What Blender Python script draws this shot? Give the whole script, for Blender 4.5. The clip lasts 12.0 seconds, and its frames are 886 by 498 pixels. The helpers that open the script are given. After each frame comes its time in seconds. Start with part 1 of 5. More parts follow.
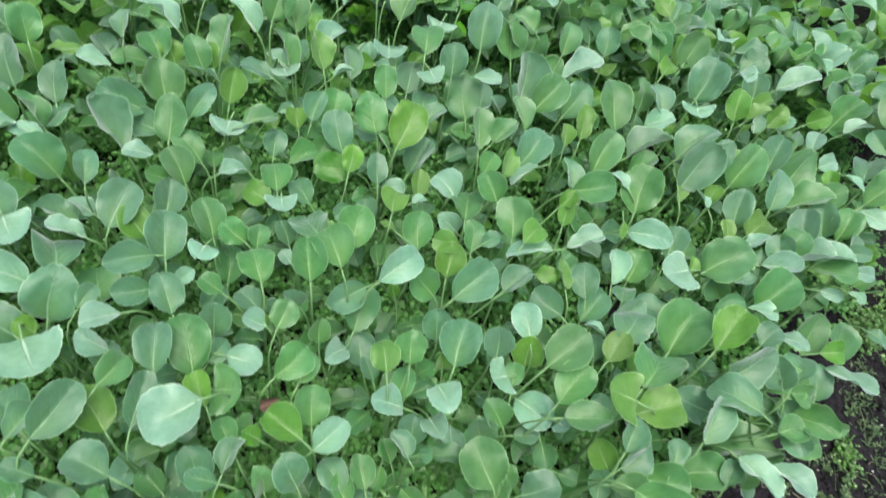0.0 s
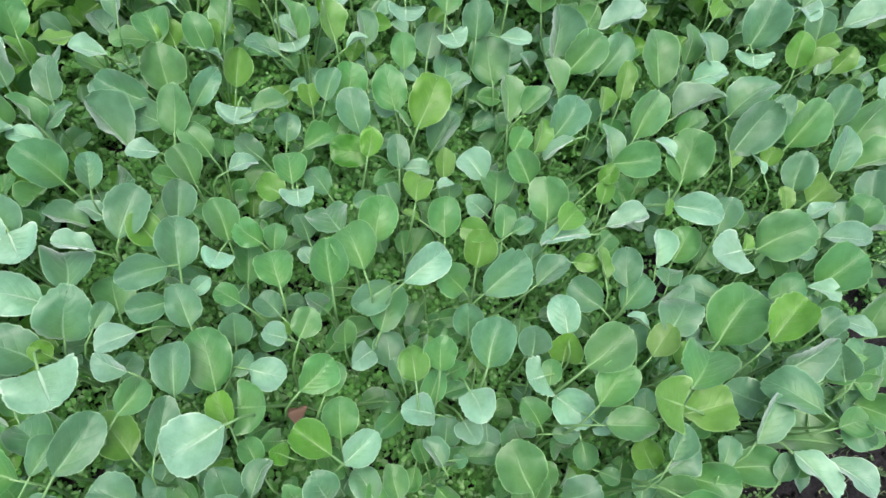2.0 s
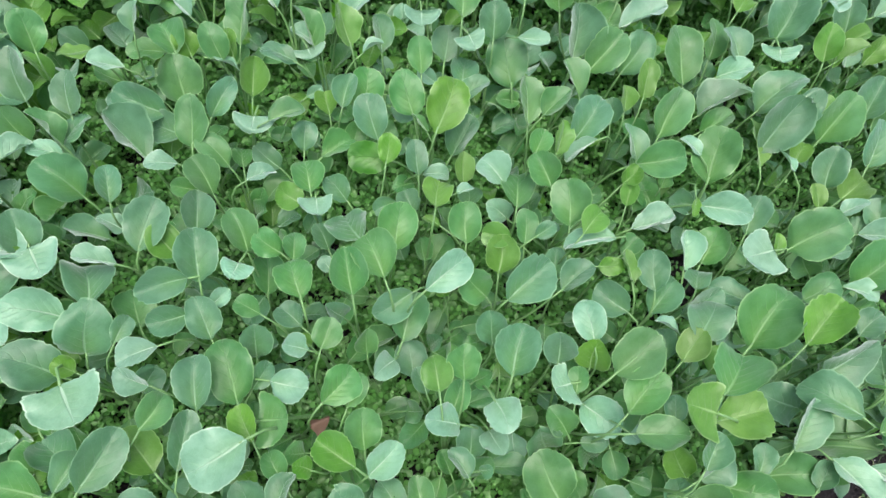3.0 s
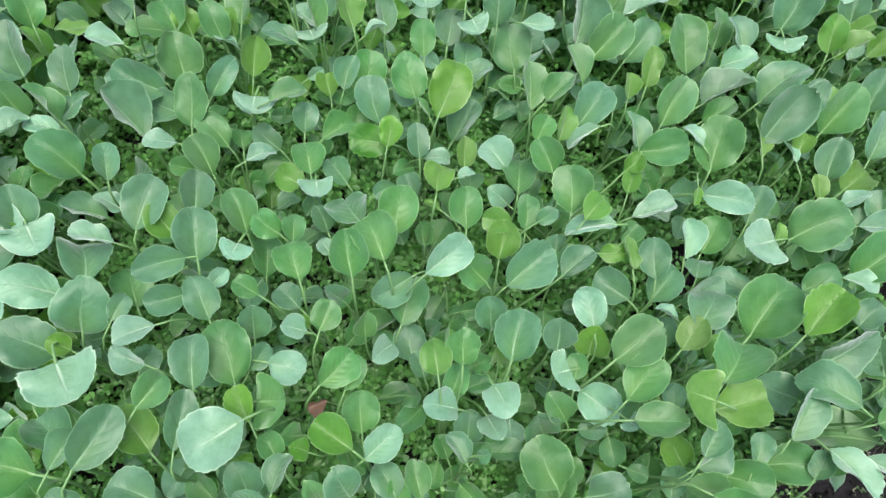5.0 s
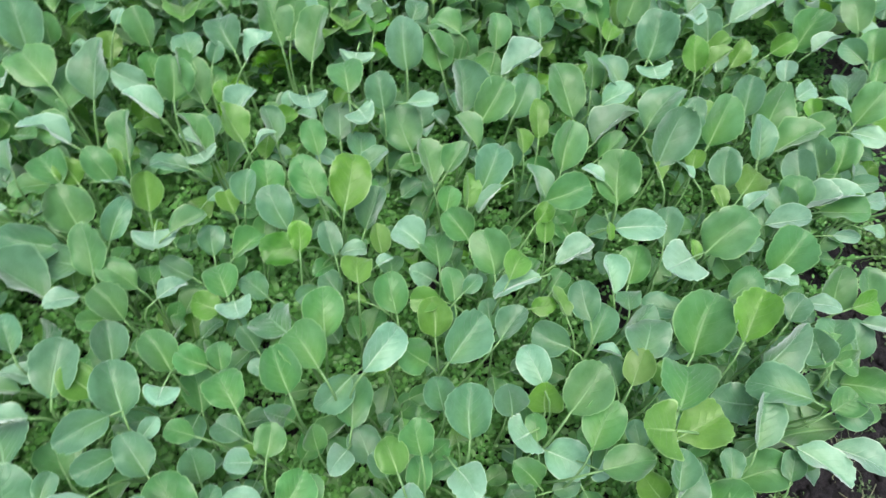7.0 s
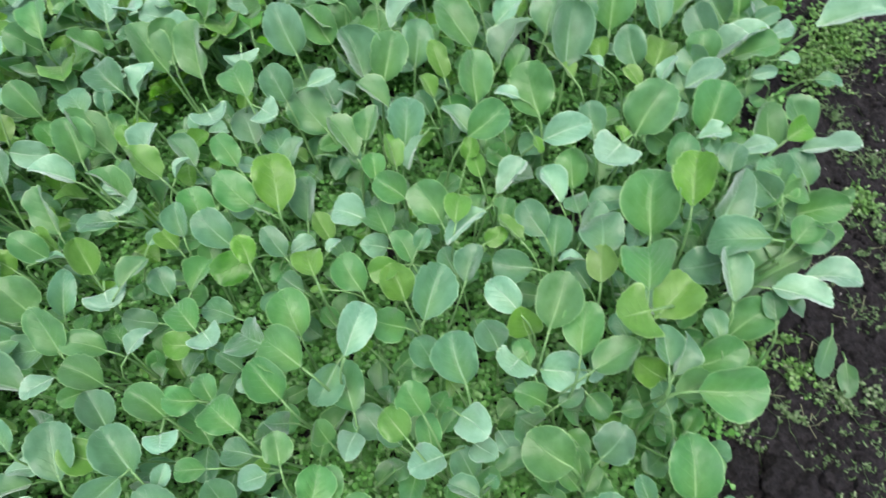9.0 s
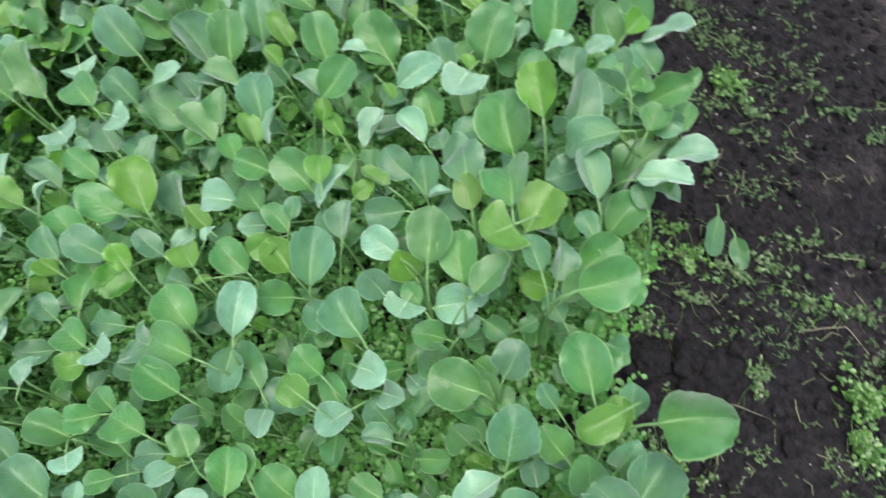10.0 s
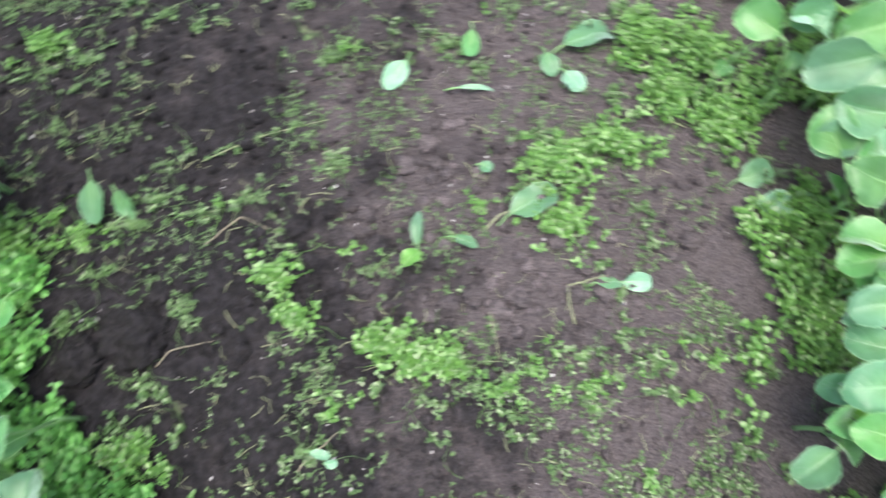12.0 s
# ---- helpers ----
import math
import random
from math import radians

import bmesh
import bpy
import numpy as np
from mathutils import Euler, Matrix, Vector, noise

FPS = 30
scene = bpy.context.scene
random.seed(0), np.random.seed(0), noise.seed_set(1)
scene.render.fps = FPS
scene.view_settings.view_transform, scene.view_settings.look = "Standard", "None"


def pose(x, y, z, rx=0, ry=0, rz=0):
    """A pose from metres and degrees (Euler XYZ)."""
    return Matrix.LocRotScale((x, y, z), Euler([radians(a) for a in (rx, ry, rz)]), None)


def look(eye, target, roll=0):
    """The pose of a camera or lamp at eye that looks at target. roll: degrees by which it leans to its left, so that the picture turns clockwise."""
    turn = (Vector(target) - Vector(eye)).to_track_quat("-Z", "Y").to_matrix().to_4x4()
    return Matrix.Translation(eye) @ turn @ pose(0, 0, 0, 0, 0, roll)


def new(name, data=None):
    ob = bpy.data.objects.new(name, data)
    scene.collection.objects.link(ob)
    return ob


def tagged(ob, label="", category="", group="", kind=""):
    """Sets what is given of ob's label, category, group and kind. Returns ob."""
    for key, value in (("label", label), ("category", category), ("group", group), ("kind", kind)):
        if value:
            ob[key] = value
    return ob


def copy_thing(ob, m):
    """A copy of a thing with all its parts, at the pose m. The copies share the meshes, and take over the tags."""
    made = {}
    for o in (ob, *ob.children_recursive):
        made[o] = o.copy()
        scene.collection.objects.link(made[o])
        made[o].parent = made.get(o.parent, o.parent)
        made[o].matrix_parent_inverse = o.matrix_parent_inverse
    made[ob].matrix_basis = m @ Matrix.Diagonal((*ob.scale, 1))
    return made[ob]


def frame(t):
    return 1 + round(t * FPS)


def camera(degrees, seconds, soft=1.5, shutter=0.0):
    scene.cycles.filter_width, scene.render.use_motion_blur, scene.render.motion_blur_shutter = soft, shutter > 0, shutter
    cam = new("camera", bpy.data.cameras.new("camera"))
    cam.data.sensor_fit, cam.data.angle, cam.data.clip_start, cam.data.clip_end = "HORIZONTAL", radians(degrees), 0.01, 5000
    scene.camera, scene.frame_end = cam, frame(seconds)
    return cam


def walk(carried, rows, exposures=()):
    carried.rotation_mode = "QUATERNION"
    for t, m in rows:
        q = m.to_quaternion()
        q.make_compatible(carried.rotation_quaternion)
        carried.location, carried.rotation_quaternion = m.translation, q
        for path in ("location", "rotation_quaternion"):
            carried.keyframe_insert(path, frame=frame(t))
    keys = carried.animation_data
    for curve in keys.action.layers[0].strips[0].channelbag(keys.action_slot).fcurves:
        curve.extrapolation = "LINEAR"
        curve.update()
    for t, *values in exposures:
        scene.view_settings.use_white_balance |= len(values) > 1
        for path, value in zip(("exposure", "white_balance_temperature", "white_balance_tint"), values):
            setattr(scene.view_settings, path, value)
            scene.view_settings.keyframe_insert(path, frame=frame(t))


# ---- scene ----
cam = camera(68.5, 12.0, shutter=0.45)
EXPOSURE = 1.30
PATH = [
    (0, (0.147, 0.161, 0.876), (0.552, 1.053, -0.867), 26.1),
    (0.5, (0.138, 0.193, 0.871), (0.545, 1.156, -0.833), 21.4),
    (1, (0.125, 0.218, 0.865), (0.551, 0.981, -0.934), 20.8),
    (1.5, (0.142, 0.241, 0.856), (0.513, 0.923, -0.988), 22.8),
    (2, (0.164, 0.261, 0.862), (0.467, 0.93, -0.998), 23.9),
    (2.5, (0.164, 0.273, 0.863), (0.433, 0.958, -0.997), 20.3),
    (3, (0.165, 0.27, 0.851), (0.406, 0.948, -1.015), 18.3),
    (3.5, (0.164, 0.269, 0.842), (0.407, 0.917, -1.034), 19.4),
    (5.5, (0.16, 0.261, 0.843), (0.417, 0.922, -1.027), 20.9),
    (6, (0.163, 0.263, 0.845), (0.422, 0.935, -1.021), 20.5),
    (6.5, (0.18, 0.272, 0.852), (0.481, 1.004, -0.985), 17.0),
    (7, (0.189, 0.281, 0.849), (0.617, 1.093, -0.928), 13.8),
    (7.2, (0.192, 0.286, 0.848), (0.641, 1.101, -0.922), 13.2),
    (8.8, (0.221, 0.27, 0.855), (0.623, 0.992, -0.966), -2.6),
    (9, (0.233, 0.255, 0.852), (0.644, 0.957, -0.975), -2.8),
    (9.5, (0.26, 0.211, 0.849), (0.699, 0.866, -0.989), -4.6),
    (10, (0.295, 0.162, 0.838), (0.738, 0.762, -1.018), -9.9),
    (10.5, (0.337, 0.083, 0.826), (0.799, 0.6, -1.05), -9.5),
    (11, (0.407, -0.013, 0.804), (0.908, 0.357, -1.096), -4.8),
    (11.5, (0.488, -0.144, 0.794), (1.018, 0.072, -1.123), 0.4),
    (12, (0.552, -0.324, 0.78), (1.072, -0.203, -1.147), -4.6),
]
walk(cam, [(t, look(eye, target, roll)) for t, eye, target, roll in PATH], [(0, EXPOSURE), (10, EXPOSURE), (11, EXPOSURE - 0.1), (11.5, EXPOSURE + 0.34), (12, EXPOSURE + 0.76)])

# ---- light ----
world = bpy.data.worlds.new("sky")
scene.world = world
world.use_nodes = True
sky = world.node_tree.nodes.new("ShaderNodeTexSky")
sky.sky_type, sky.sun_disc = "NISHITA", False
sky.sun_elevation, sky.sun_rotation = radians(85), radians(-135)
sky.air_density, sky.dust_density, sky.ozone_density = 1.0, 6.0, 1.0
world.node_tree.links.new(sky.outputs[0], world.node_tree.nodes["Background"].inputs[0])
world.node_tree.nodes["Background"].inputs[1].default_value = 0.105
sun_data = bpy.data.lights.new("sun", "SUN")
sun_data.energy, sun_data.angle, sun_data.color = 1.5, radians(42), (1.0, 0.96, 0.9)
sun = new("sun", sun_data)
sun.matrix_world = look((0, 0, 10), (0.5, 0.5, 0))


# ---- materials ----
def graph(name):
    m = bpy.data.materials.new(name)
    m.use_nodes = True
    return m, m.node_tree.nodes, m.node_tree.links, m.node_tree.nodes["Principled BSDF"]


class Web:
    """Short hand for a material's nodes."""

    def __init__(self, name):
        self.m, self.nodes, self.links, self.bsdf = graph(name)

    def put(self, socket, value):
        if hasattr(value, "node"):
            self.links.new(value, socket)
        else:
            socket.default_value = value

    def math(self, op, a, b=0.0, clamp=False):
        n = self.nodes.new("ShaderNodeMath")
        n.operation, n.use_clamp = op, clamp
        self.put(n.inputs[0], a), self.put(n.inputs[1], b)
        return n.outputs[0]

    def step(self, value, low, high):
        n = self.nodes.new("ShaderNodeMapRange")
        n.interpolation_type = "SMOOTHSTEP"
        self.put(n.inputs[0], value), self.put(n.inputs[1], low), self.put(n.inputs[2], high)
        return n.outputs[0]

    def mix(self, factor, a, b, mode="MIX"):
        n = self.nodes.new("ShaderNodeMix")
        n.data_type, n.blend_type = "RGBA", mode
        self.put(n.inputs[0], factor), self.put(n.inputs[6], a), self.put(n.inputs[7], b)
        return n.outputs[2]

    def noise(self, scale, detail=3.0, rough=0.55, where=None):
        n = self.nodes.new("ShaderNodeTexNoise")
        n.inputs["Scale"].default_value, n.inputs["Detail"].default_value = scale, detail
        n.inputs["Roughness"].default_value = rough
        if where is not None:
            self.links.new(where, n.inputs["Vector"])
        return n.outputs[0]

    def coords(self, which):
        return self.nodes.new("ShaderNodeTexCoord").outputs[which]

    def split(self, vector):
        n = self.nodes.new("ShaderNodeSeparateXYZ")
        self.links.new(vector, n.inputs[0])
        return n.outputs

    def bump(self, height, strength, distance):
        n = self.nodes.new("ShaderNodeBump")
        n.inputs["Strength"].default_value, n.inputs["Distance"].default_value = strength, distance
        self.links.new(height, n.inputs["Height"])
        self.links.new(n.outputs[0], self.bsdf.inputs["Normal"])

    def translucent(self, colour, share):
        t = self.nodes.new("ShaderNodeBsdfTranslucent")
        self.put(t.inputs[0], colour)
        mixer = self.nodes.new("ShaderNodeMixShader")
        mixer.inputs[0].default_value = share
        self.links.new(self.bsdf.outputs[0], mixer.inputs[1])
        self.links.new(t.outputs[0], mixer.inputs[2])
        self.links.new(mixer.outputs[0], self.nodes["Material Output"].inputs[0])


def blade_material(name, low, high, vein, wax, share=0.38, glow=0.55):
    """A waxy leaf: pale midrib, branching side veins and rim, warmer towards its heart and mottled between two tones."""
    w = Web(name)
    uv = w.split(w.coords("UV"))
    across = w.math("ABSOLUTE", w.math("SUBTRACT", w.math("MULTIPLY", uv[0], 2.0), 1.0))
    along = uv[1]
    spot = w.coords("Object")
    chance = w.nodes.new("ShaderNodeObjectInfo").outputs["Random"]
    second = w.math("FRACT", w.math("MULTIPLY", chance, 7.3))
    third = w.math("FRACT", w.math("MULTIPLY", chance, 37.7))
    waver = w.math("SUBTRACT", w.noise(70.0, 2.0, 0.5, spot), 0.5)
    rib_width = w.math("ADD", w.math("MULTIPLY", w.math("SUBTRACT", 1.0, along), 0.092), 0.003)
    rib = w.math("SUBTRACT", 1.0, w.step(w.math("ADD", across, w.math("MULTIPLY", waver, 0.02)), w.math("MULTIPLY", rib_width, 0.35), rib_width))
    side = w.math("SIGN", w.math("SUBTRACT", uv[0], 0.5))
    # side veins leave the midrib forwards and bend towards the tip
    slope = w.math("ADD", w.math("MULTIPLY", across, 0.30), w.math("MULTIPLY", w.math("MULTIPLY", across, across), 0.16))
    phase = w.math("ADD", w.math("MULTIPLY", w.math("SUBTRACT", along, slope), w.math("ADD", 4.6, w.math("MULTIPLY", second, 1.8))), w.math("MULTIPLY", side, 0.20))
    phase = w.math("ADD", w.math("ADD", phase, third), w.math("MULTIPLY", waver, 0.65))
    saw = w.math("ABSOLUTE", w.math("SUBTRACT", w.math("FRACT", phase), 0.5))
    reach = w.math("POWER", w.math("SUBTRACT", 1.0, across, True), 1.3)
    veins = w.math("MULTIPLY", w.math("SUBTRACT", 1.0, w.step(saw, 0.0, w.math("ADD", 0.035, w.math("MULTIPLY", reach, 0.055)))), reach)
    halo = w.math("MULTIPLY", w.math("SUBTRACT", 1.0, w.step(saw, 0.02, 0.30)), reach)
    net = w.nodes.new("ShaderNodeTexVoronoi")
    net.feature = "DISTANCE_TO_EDGE"
    net.inputs["Scale"].default_value = 230.0
    w.links.new(spot, net.inputs["Vector"])
    mesh_veins = w.math("SUBTRACT", 1.0, w.step(net.outputs["Distance"], 0.0, 0.10))
    rim = w.math("MAXIMUM", w.step(across, 0.925, 0.990), w.step(along, 0.974, 0.994))
    tone = w.mix(w.step(w.noise(45.0, 5.0, 0.65, spot), 0.32, 0.66), low, high)
    hue = w.nodes.new("ShaderNodeHueSaturation")
    w.put(hue.inputs["Hue"], w.math("ADD", 0.491, w.math("MULTIPLY", chance, 0.018)))
    w.put(hue.inputs["Saturation"], w.math("ADD", 1.02, w.math("MULTIPLY", third, 0.14)))
    w.put(hue.inputs["Value"], w.math("ADD", 0.84, w.math("MULTIPLY", second, 0.34)))
    w.put(hue.inputs["Color"], tone)
    heart = w.math("MULTIPLY", w.math("SUBTRACT", 1.0, w.step(along, 0.10, 0.95)), w.math("SUBTRACT", 1.0, w.step(across, 0.1, 0.95)))
    heart = w.math("MULTIPLY", heart, w.math("ADD", 0.5, w.math("MULTIPLY", w.noise(38.0, 3.0, 0.6, spot), 1.0)), True)
    warm = w.math("MAXIMUM", w.math("MULTIPLY", heart, w.math("ADD", glow * 0.55, w.math("MULTIPLY", second, glow * 0.6))), w.math("MULTIPLY", halo, 0.12))
    body = w.mix(warm, hue.outputs[0], (0.108, 0.270, 0.045, 1))
    fine = w.math("MAXIMUM", w.math("MULTIPLY", veins, w.math("ADD", 0.03, w.math("MULTIPLY", w.math("MULTIPLY", third, third), 0.40))), w.math("MULTIPLY", mesh_veins, 0.07))
    marks = w.math("MAXIMUM", w.math("MULTIPLY", w.math("MULTIPLY", rib, w.math("SUBTRACT", 1.08, along, True)), 0.95), w.math("MAXIMUM", fine, w.math("MULTIPLY", rim, 0.88)))
    # a dusty bloom of wax lies in patches
    bloom = w.math("MULTIPLY", w.step(w.noise(24.0, 4.0, 0.6, spot), 0.38, 0.84), 0.12 + 0.24 * wax)
    colour = w.mix(marks, w.mix(bloom, body, (0.170, 0.36, 0.245, 1)), vein)
    w.put(w.bsdf.inputs["Base Color"], colour)
    w.put(w.bsdf.inputs["Roughness"], w.math("ADD", 0.36, w.math("MULTIPLY", w.noise(120.0, 2.0, 0.5, spot), 0.24)))
    w.bsdf.inputs["Specular IOR Level"].default_value = 0.72
    w.bsdf.inputs["Sheen Weight"].default_value = min(1.0, 1.15 * wax)
    w.bsdf.inputs["Sheen Roughness"].default_value = 0.42
    w.bsdf.inputs["Sheen Tint"].default_value = (0.84, 0.94, 0.97, 1)
    quilt = w.math("MULTIPLY", w.math("MULTIPLY", saw, reach), w.math("ADD", 0.15, w.math("MULTIPLY", third, 0.75)))
    grain = w.math("ADD", w.math("MULTIPLY", w.noise(220.0, 3.0, 0.6, spot), 0.35), w.math("MULTIPLY", w.noise(55.0, 2.0, 0.5, spot), 0.6))
    relief = w.math("SUBTRACT", w.math("ADD", grain, quilt), w.math("ADD", w.math("MULTIPLY", veins, 0.35), rib))
    w.bump(relief, 0.6, 0.0016)
    w.translucent(w.mix(0.5, colour, (0.19, 0.40, 0.035, 1)), share)
    return w.m


def plain_green(name, low, high, scale, rough=0.5, share=0.2):
    """Stalks and small weed leaves."""
    w = Web(name)
    geo = w.nodes.new("ShaderNodeNewGeometry").outputs["Random Per Island"]
    tone = w.mix(w.math("ADD", w.math("MULTIPLY", geo, 0.6), w.math("MULTIPLY", w.noise(scale, 3.0, 0.6, w.coords("Object")), 0.4)), low, high)
    w.put(w.bsdf.inputs["Base Color"], tone)
    w.bsdf.inputs["Roughness"].default_value = rough
    w.bsdf.inputs["Specular IOR Level"].default_value = 0.5
    w.translucent(tone, share)
    return w.m


def soil_material(name, least_dry=0.0):
    """Crumbly soil, dark where moist and paler where it has dried."""
    w = Web(name)
    spot = w.nodes.new("ShaderNodeNewGeometry").outputs["Position"]
    xyz = w.split(spot)
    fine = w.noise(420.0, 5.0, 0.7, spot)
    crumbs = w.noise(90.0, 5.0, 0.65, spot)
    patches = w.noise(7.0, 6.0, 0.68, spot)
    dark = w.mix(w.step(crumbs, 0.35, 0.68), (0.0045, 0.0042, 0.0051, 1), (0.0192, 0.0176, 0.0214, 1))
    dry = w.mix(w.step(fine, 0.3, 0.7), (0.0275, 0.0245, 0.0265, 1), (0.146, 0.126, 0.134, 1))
    # the trodden middle of the path has dried to a paler grey brown
    walked = w.math("SUBTRACT", w.math("MULTIPLY", xyz[0], 0.45), w.math("MULTIPLY", xyz[1], 0.85))
    centre = w.math("SUBTRACT", 1.0, w.step(walked, 1.0, 1.45))
    trodden = w.step(w.math("ADD", walked, w.math("MULTIPLY", w.math("SUBTRACT", patches, 0.5), 1.25)), 0.36, 0.72)
    lump = w.nodes.new("ShaderNodeNewGeometry").outputs["Random Per Island"]
    shade = w.nodes.new("ShaderNodeHueSaturation")
    w.put(shade.inputs["Value"], w.math("ADD", 0.75, w.math("MULTIPLY", lump, 0.6)))
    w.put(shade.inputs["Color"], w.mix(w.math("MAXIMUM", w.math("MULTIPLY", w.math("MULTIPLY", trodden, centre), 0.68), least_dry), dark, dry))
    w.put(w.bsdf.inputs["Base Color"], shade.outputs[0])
    w.bsdf.inputs["Roughness"].default_value = 0.9
    w.bsdf.inputs["Specular IOR Level"].default_value = 0.25
    cells = w.nodes.new("ShaderNodeTexVoronoi")
    cells.inputs["Scale"].default_value, cells.inputs["Randomness"].default_value = 170.0, 1.0
    w.links.new(spot, cells.inputs["Vector"])
    lumps = w.math("SUBTRACT", 0.6, cells.outputs[0])
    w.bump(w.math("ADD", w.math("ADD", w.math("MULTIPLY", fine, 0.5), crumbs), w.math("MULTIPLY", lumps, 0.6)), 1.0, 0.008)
    return w.m


BLUE = blade_material("blue_green_leaf", (0.053, 0.153, 0.080, 1), (0.083, 0.209, 0.114, 1), (0.24, 0.44, 0.25, 1), 0.75, 0.36, 0.45)
GREEN = blade_material("green_leaf", (0.050, 0.176, 0.053, 1), (0.079, 0.232, 0.075, 1), (0.25, 0.46, 0.19, 1), 0.55)
YOUNG = blade_material("young_leaf", (0.078, 0.215, 0.036, 1), (0.122, 0.290, 0.048, 1), (0.30, 0.50, 0.19, 1), 0.38, 0.42, 0.75)
# sky reflected by face-up leaves is painted in as a paler base colour
PALE = blade_material("sky_sheen_leaf", (0.118, 0.265, 0.172, 1), (0.190, 0.365, 0.254, 1), (0.40, 0.59, 0.42, 1), 1.0, 0.30, 0.30)
VIVID = blade_material("glossy_green_leaf", (0.032, 0.145, 0.022, 1), (0.070, 0.240, 0.036, 1), (0.16, 0.36, 0.10, 1), 0.05)
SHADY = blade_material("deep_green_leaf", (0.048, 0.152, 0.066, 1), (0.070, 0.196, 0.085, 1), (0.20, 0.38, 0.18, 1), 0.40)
LUSH = blade_material("lush_weed_leaf", (0.085, 0.270, 0.026, 1), (0.150, 0.380, 0.042, 1), (0.24, 0.47, 0.10, 1), 0.05, 0.40)
TINTS = {"b": BLUE, "g": GREEN, "y": YOUNG, "p": PALE, "v": VIVID, "d": SHADY}
STALK = plain_green("pale_stalk", (0.105, 0.235, 0.085, 1), (0.175, 0.330, 0.130, 1), 60.0, 0.45, 0.12)
WEED = plain_green("weed_leaf", (0.038, 0.145, 0.028, 1), (0.130, 0.350, 0.080, 1), 30.0, 0.42)
# darker copy of the weed leaf: shade under the seedlings put into its colour
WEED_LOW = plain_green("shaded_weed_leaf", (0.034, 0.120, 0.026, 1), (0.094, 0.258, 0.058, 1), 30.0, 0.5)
WEED_DRY = plain_green("straggling_weed", (0.024, 0.062, 0.018, 1), (0.106, 0.192, 0.070, 1), 30.0, 0.30)
# wide tone range paints in lit leaf tips and the shaded inside of clumps
WEED_BRIGHT = plain_green("bright_weed_leaf", (0.030, 0.090, 0.018, 1), (0.130, 0.285, 0.068, 1), 30.0, 0.34)
STRAW = plain_green("drying_stalk", (0.110, 0.135, 0.070, 1), (0.215, 0.235, 0.140, 1), 70.0, 0.55, 0.0)
ROOT = plain_green("dry_rootlet", (0.085, 0.078, 0.058, 1), (0.165, 0.150, 0.110, 1), 80.0, 0.7, 0.0)
GRIT = plain_green("pale_grit", (0.13, 0.125, 0.12, 1), (0.42, 0.42, 0.44, 1), 80.0, 0.6, 0.0)
DEAD = plain_green("withered_leaf", (0.095, 0.052, 0.040, 1), (0.230, 0.150, 0.115, 1), 90.0, 0.6, 0.1)
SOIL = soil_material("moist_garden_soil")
DRY_SOIL = soil_material("drying_soil_lump", 0.95)


# ---- shapes ----
def mesh_of(name, verts, faces, material, uvs=None):
    me = bpy.data.meshes.new(name)
    me.from_pydata(verts, [], faces)
    if uvs is not None:
        layer = me.uv_layers.new(name="UVMap")
        for loop in me.loops:
            layer.data[loop.index].uv = uvs[loop.vertex_index]
    me.polygons.foreach_set("use_smooth", [True] * len(me.polygons))
    me.materials.append(material)
    return me


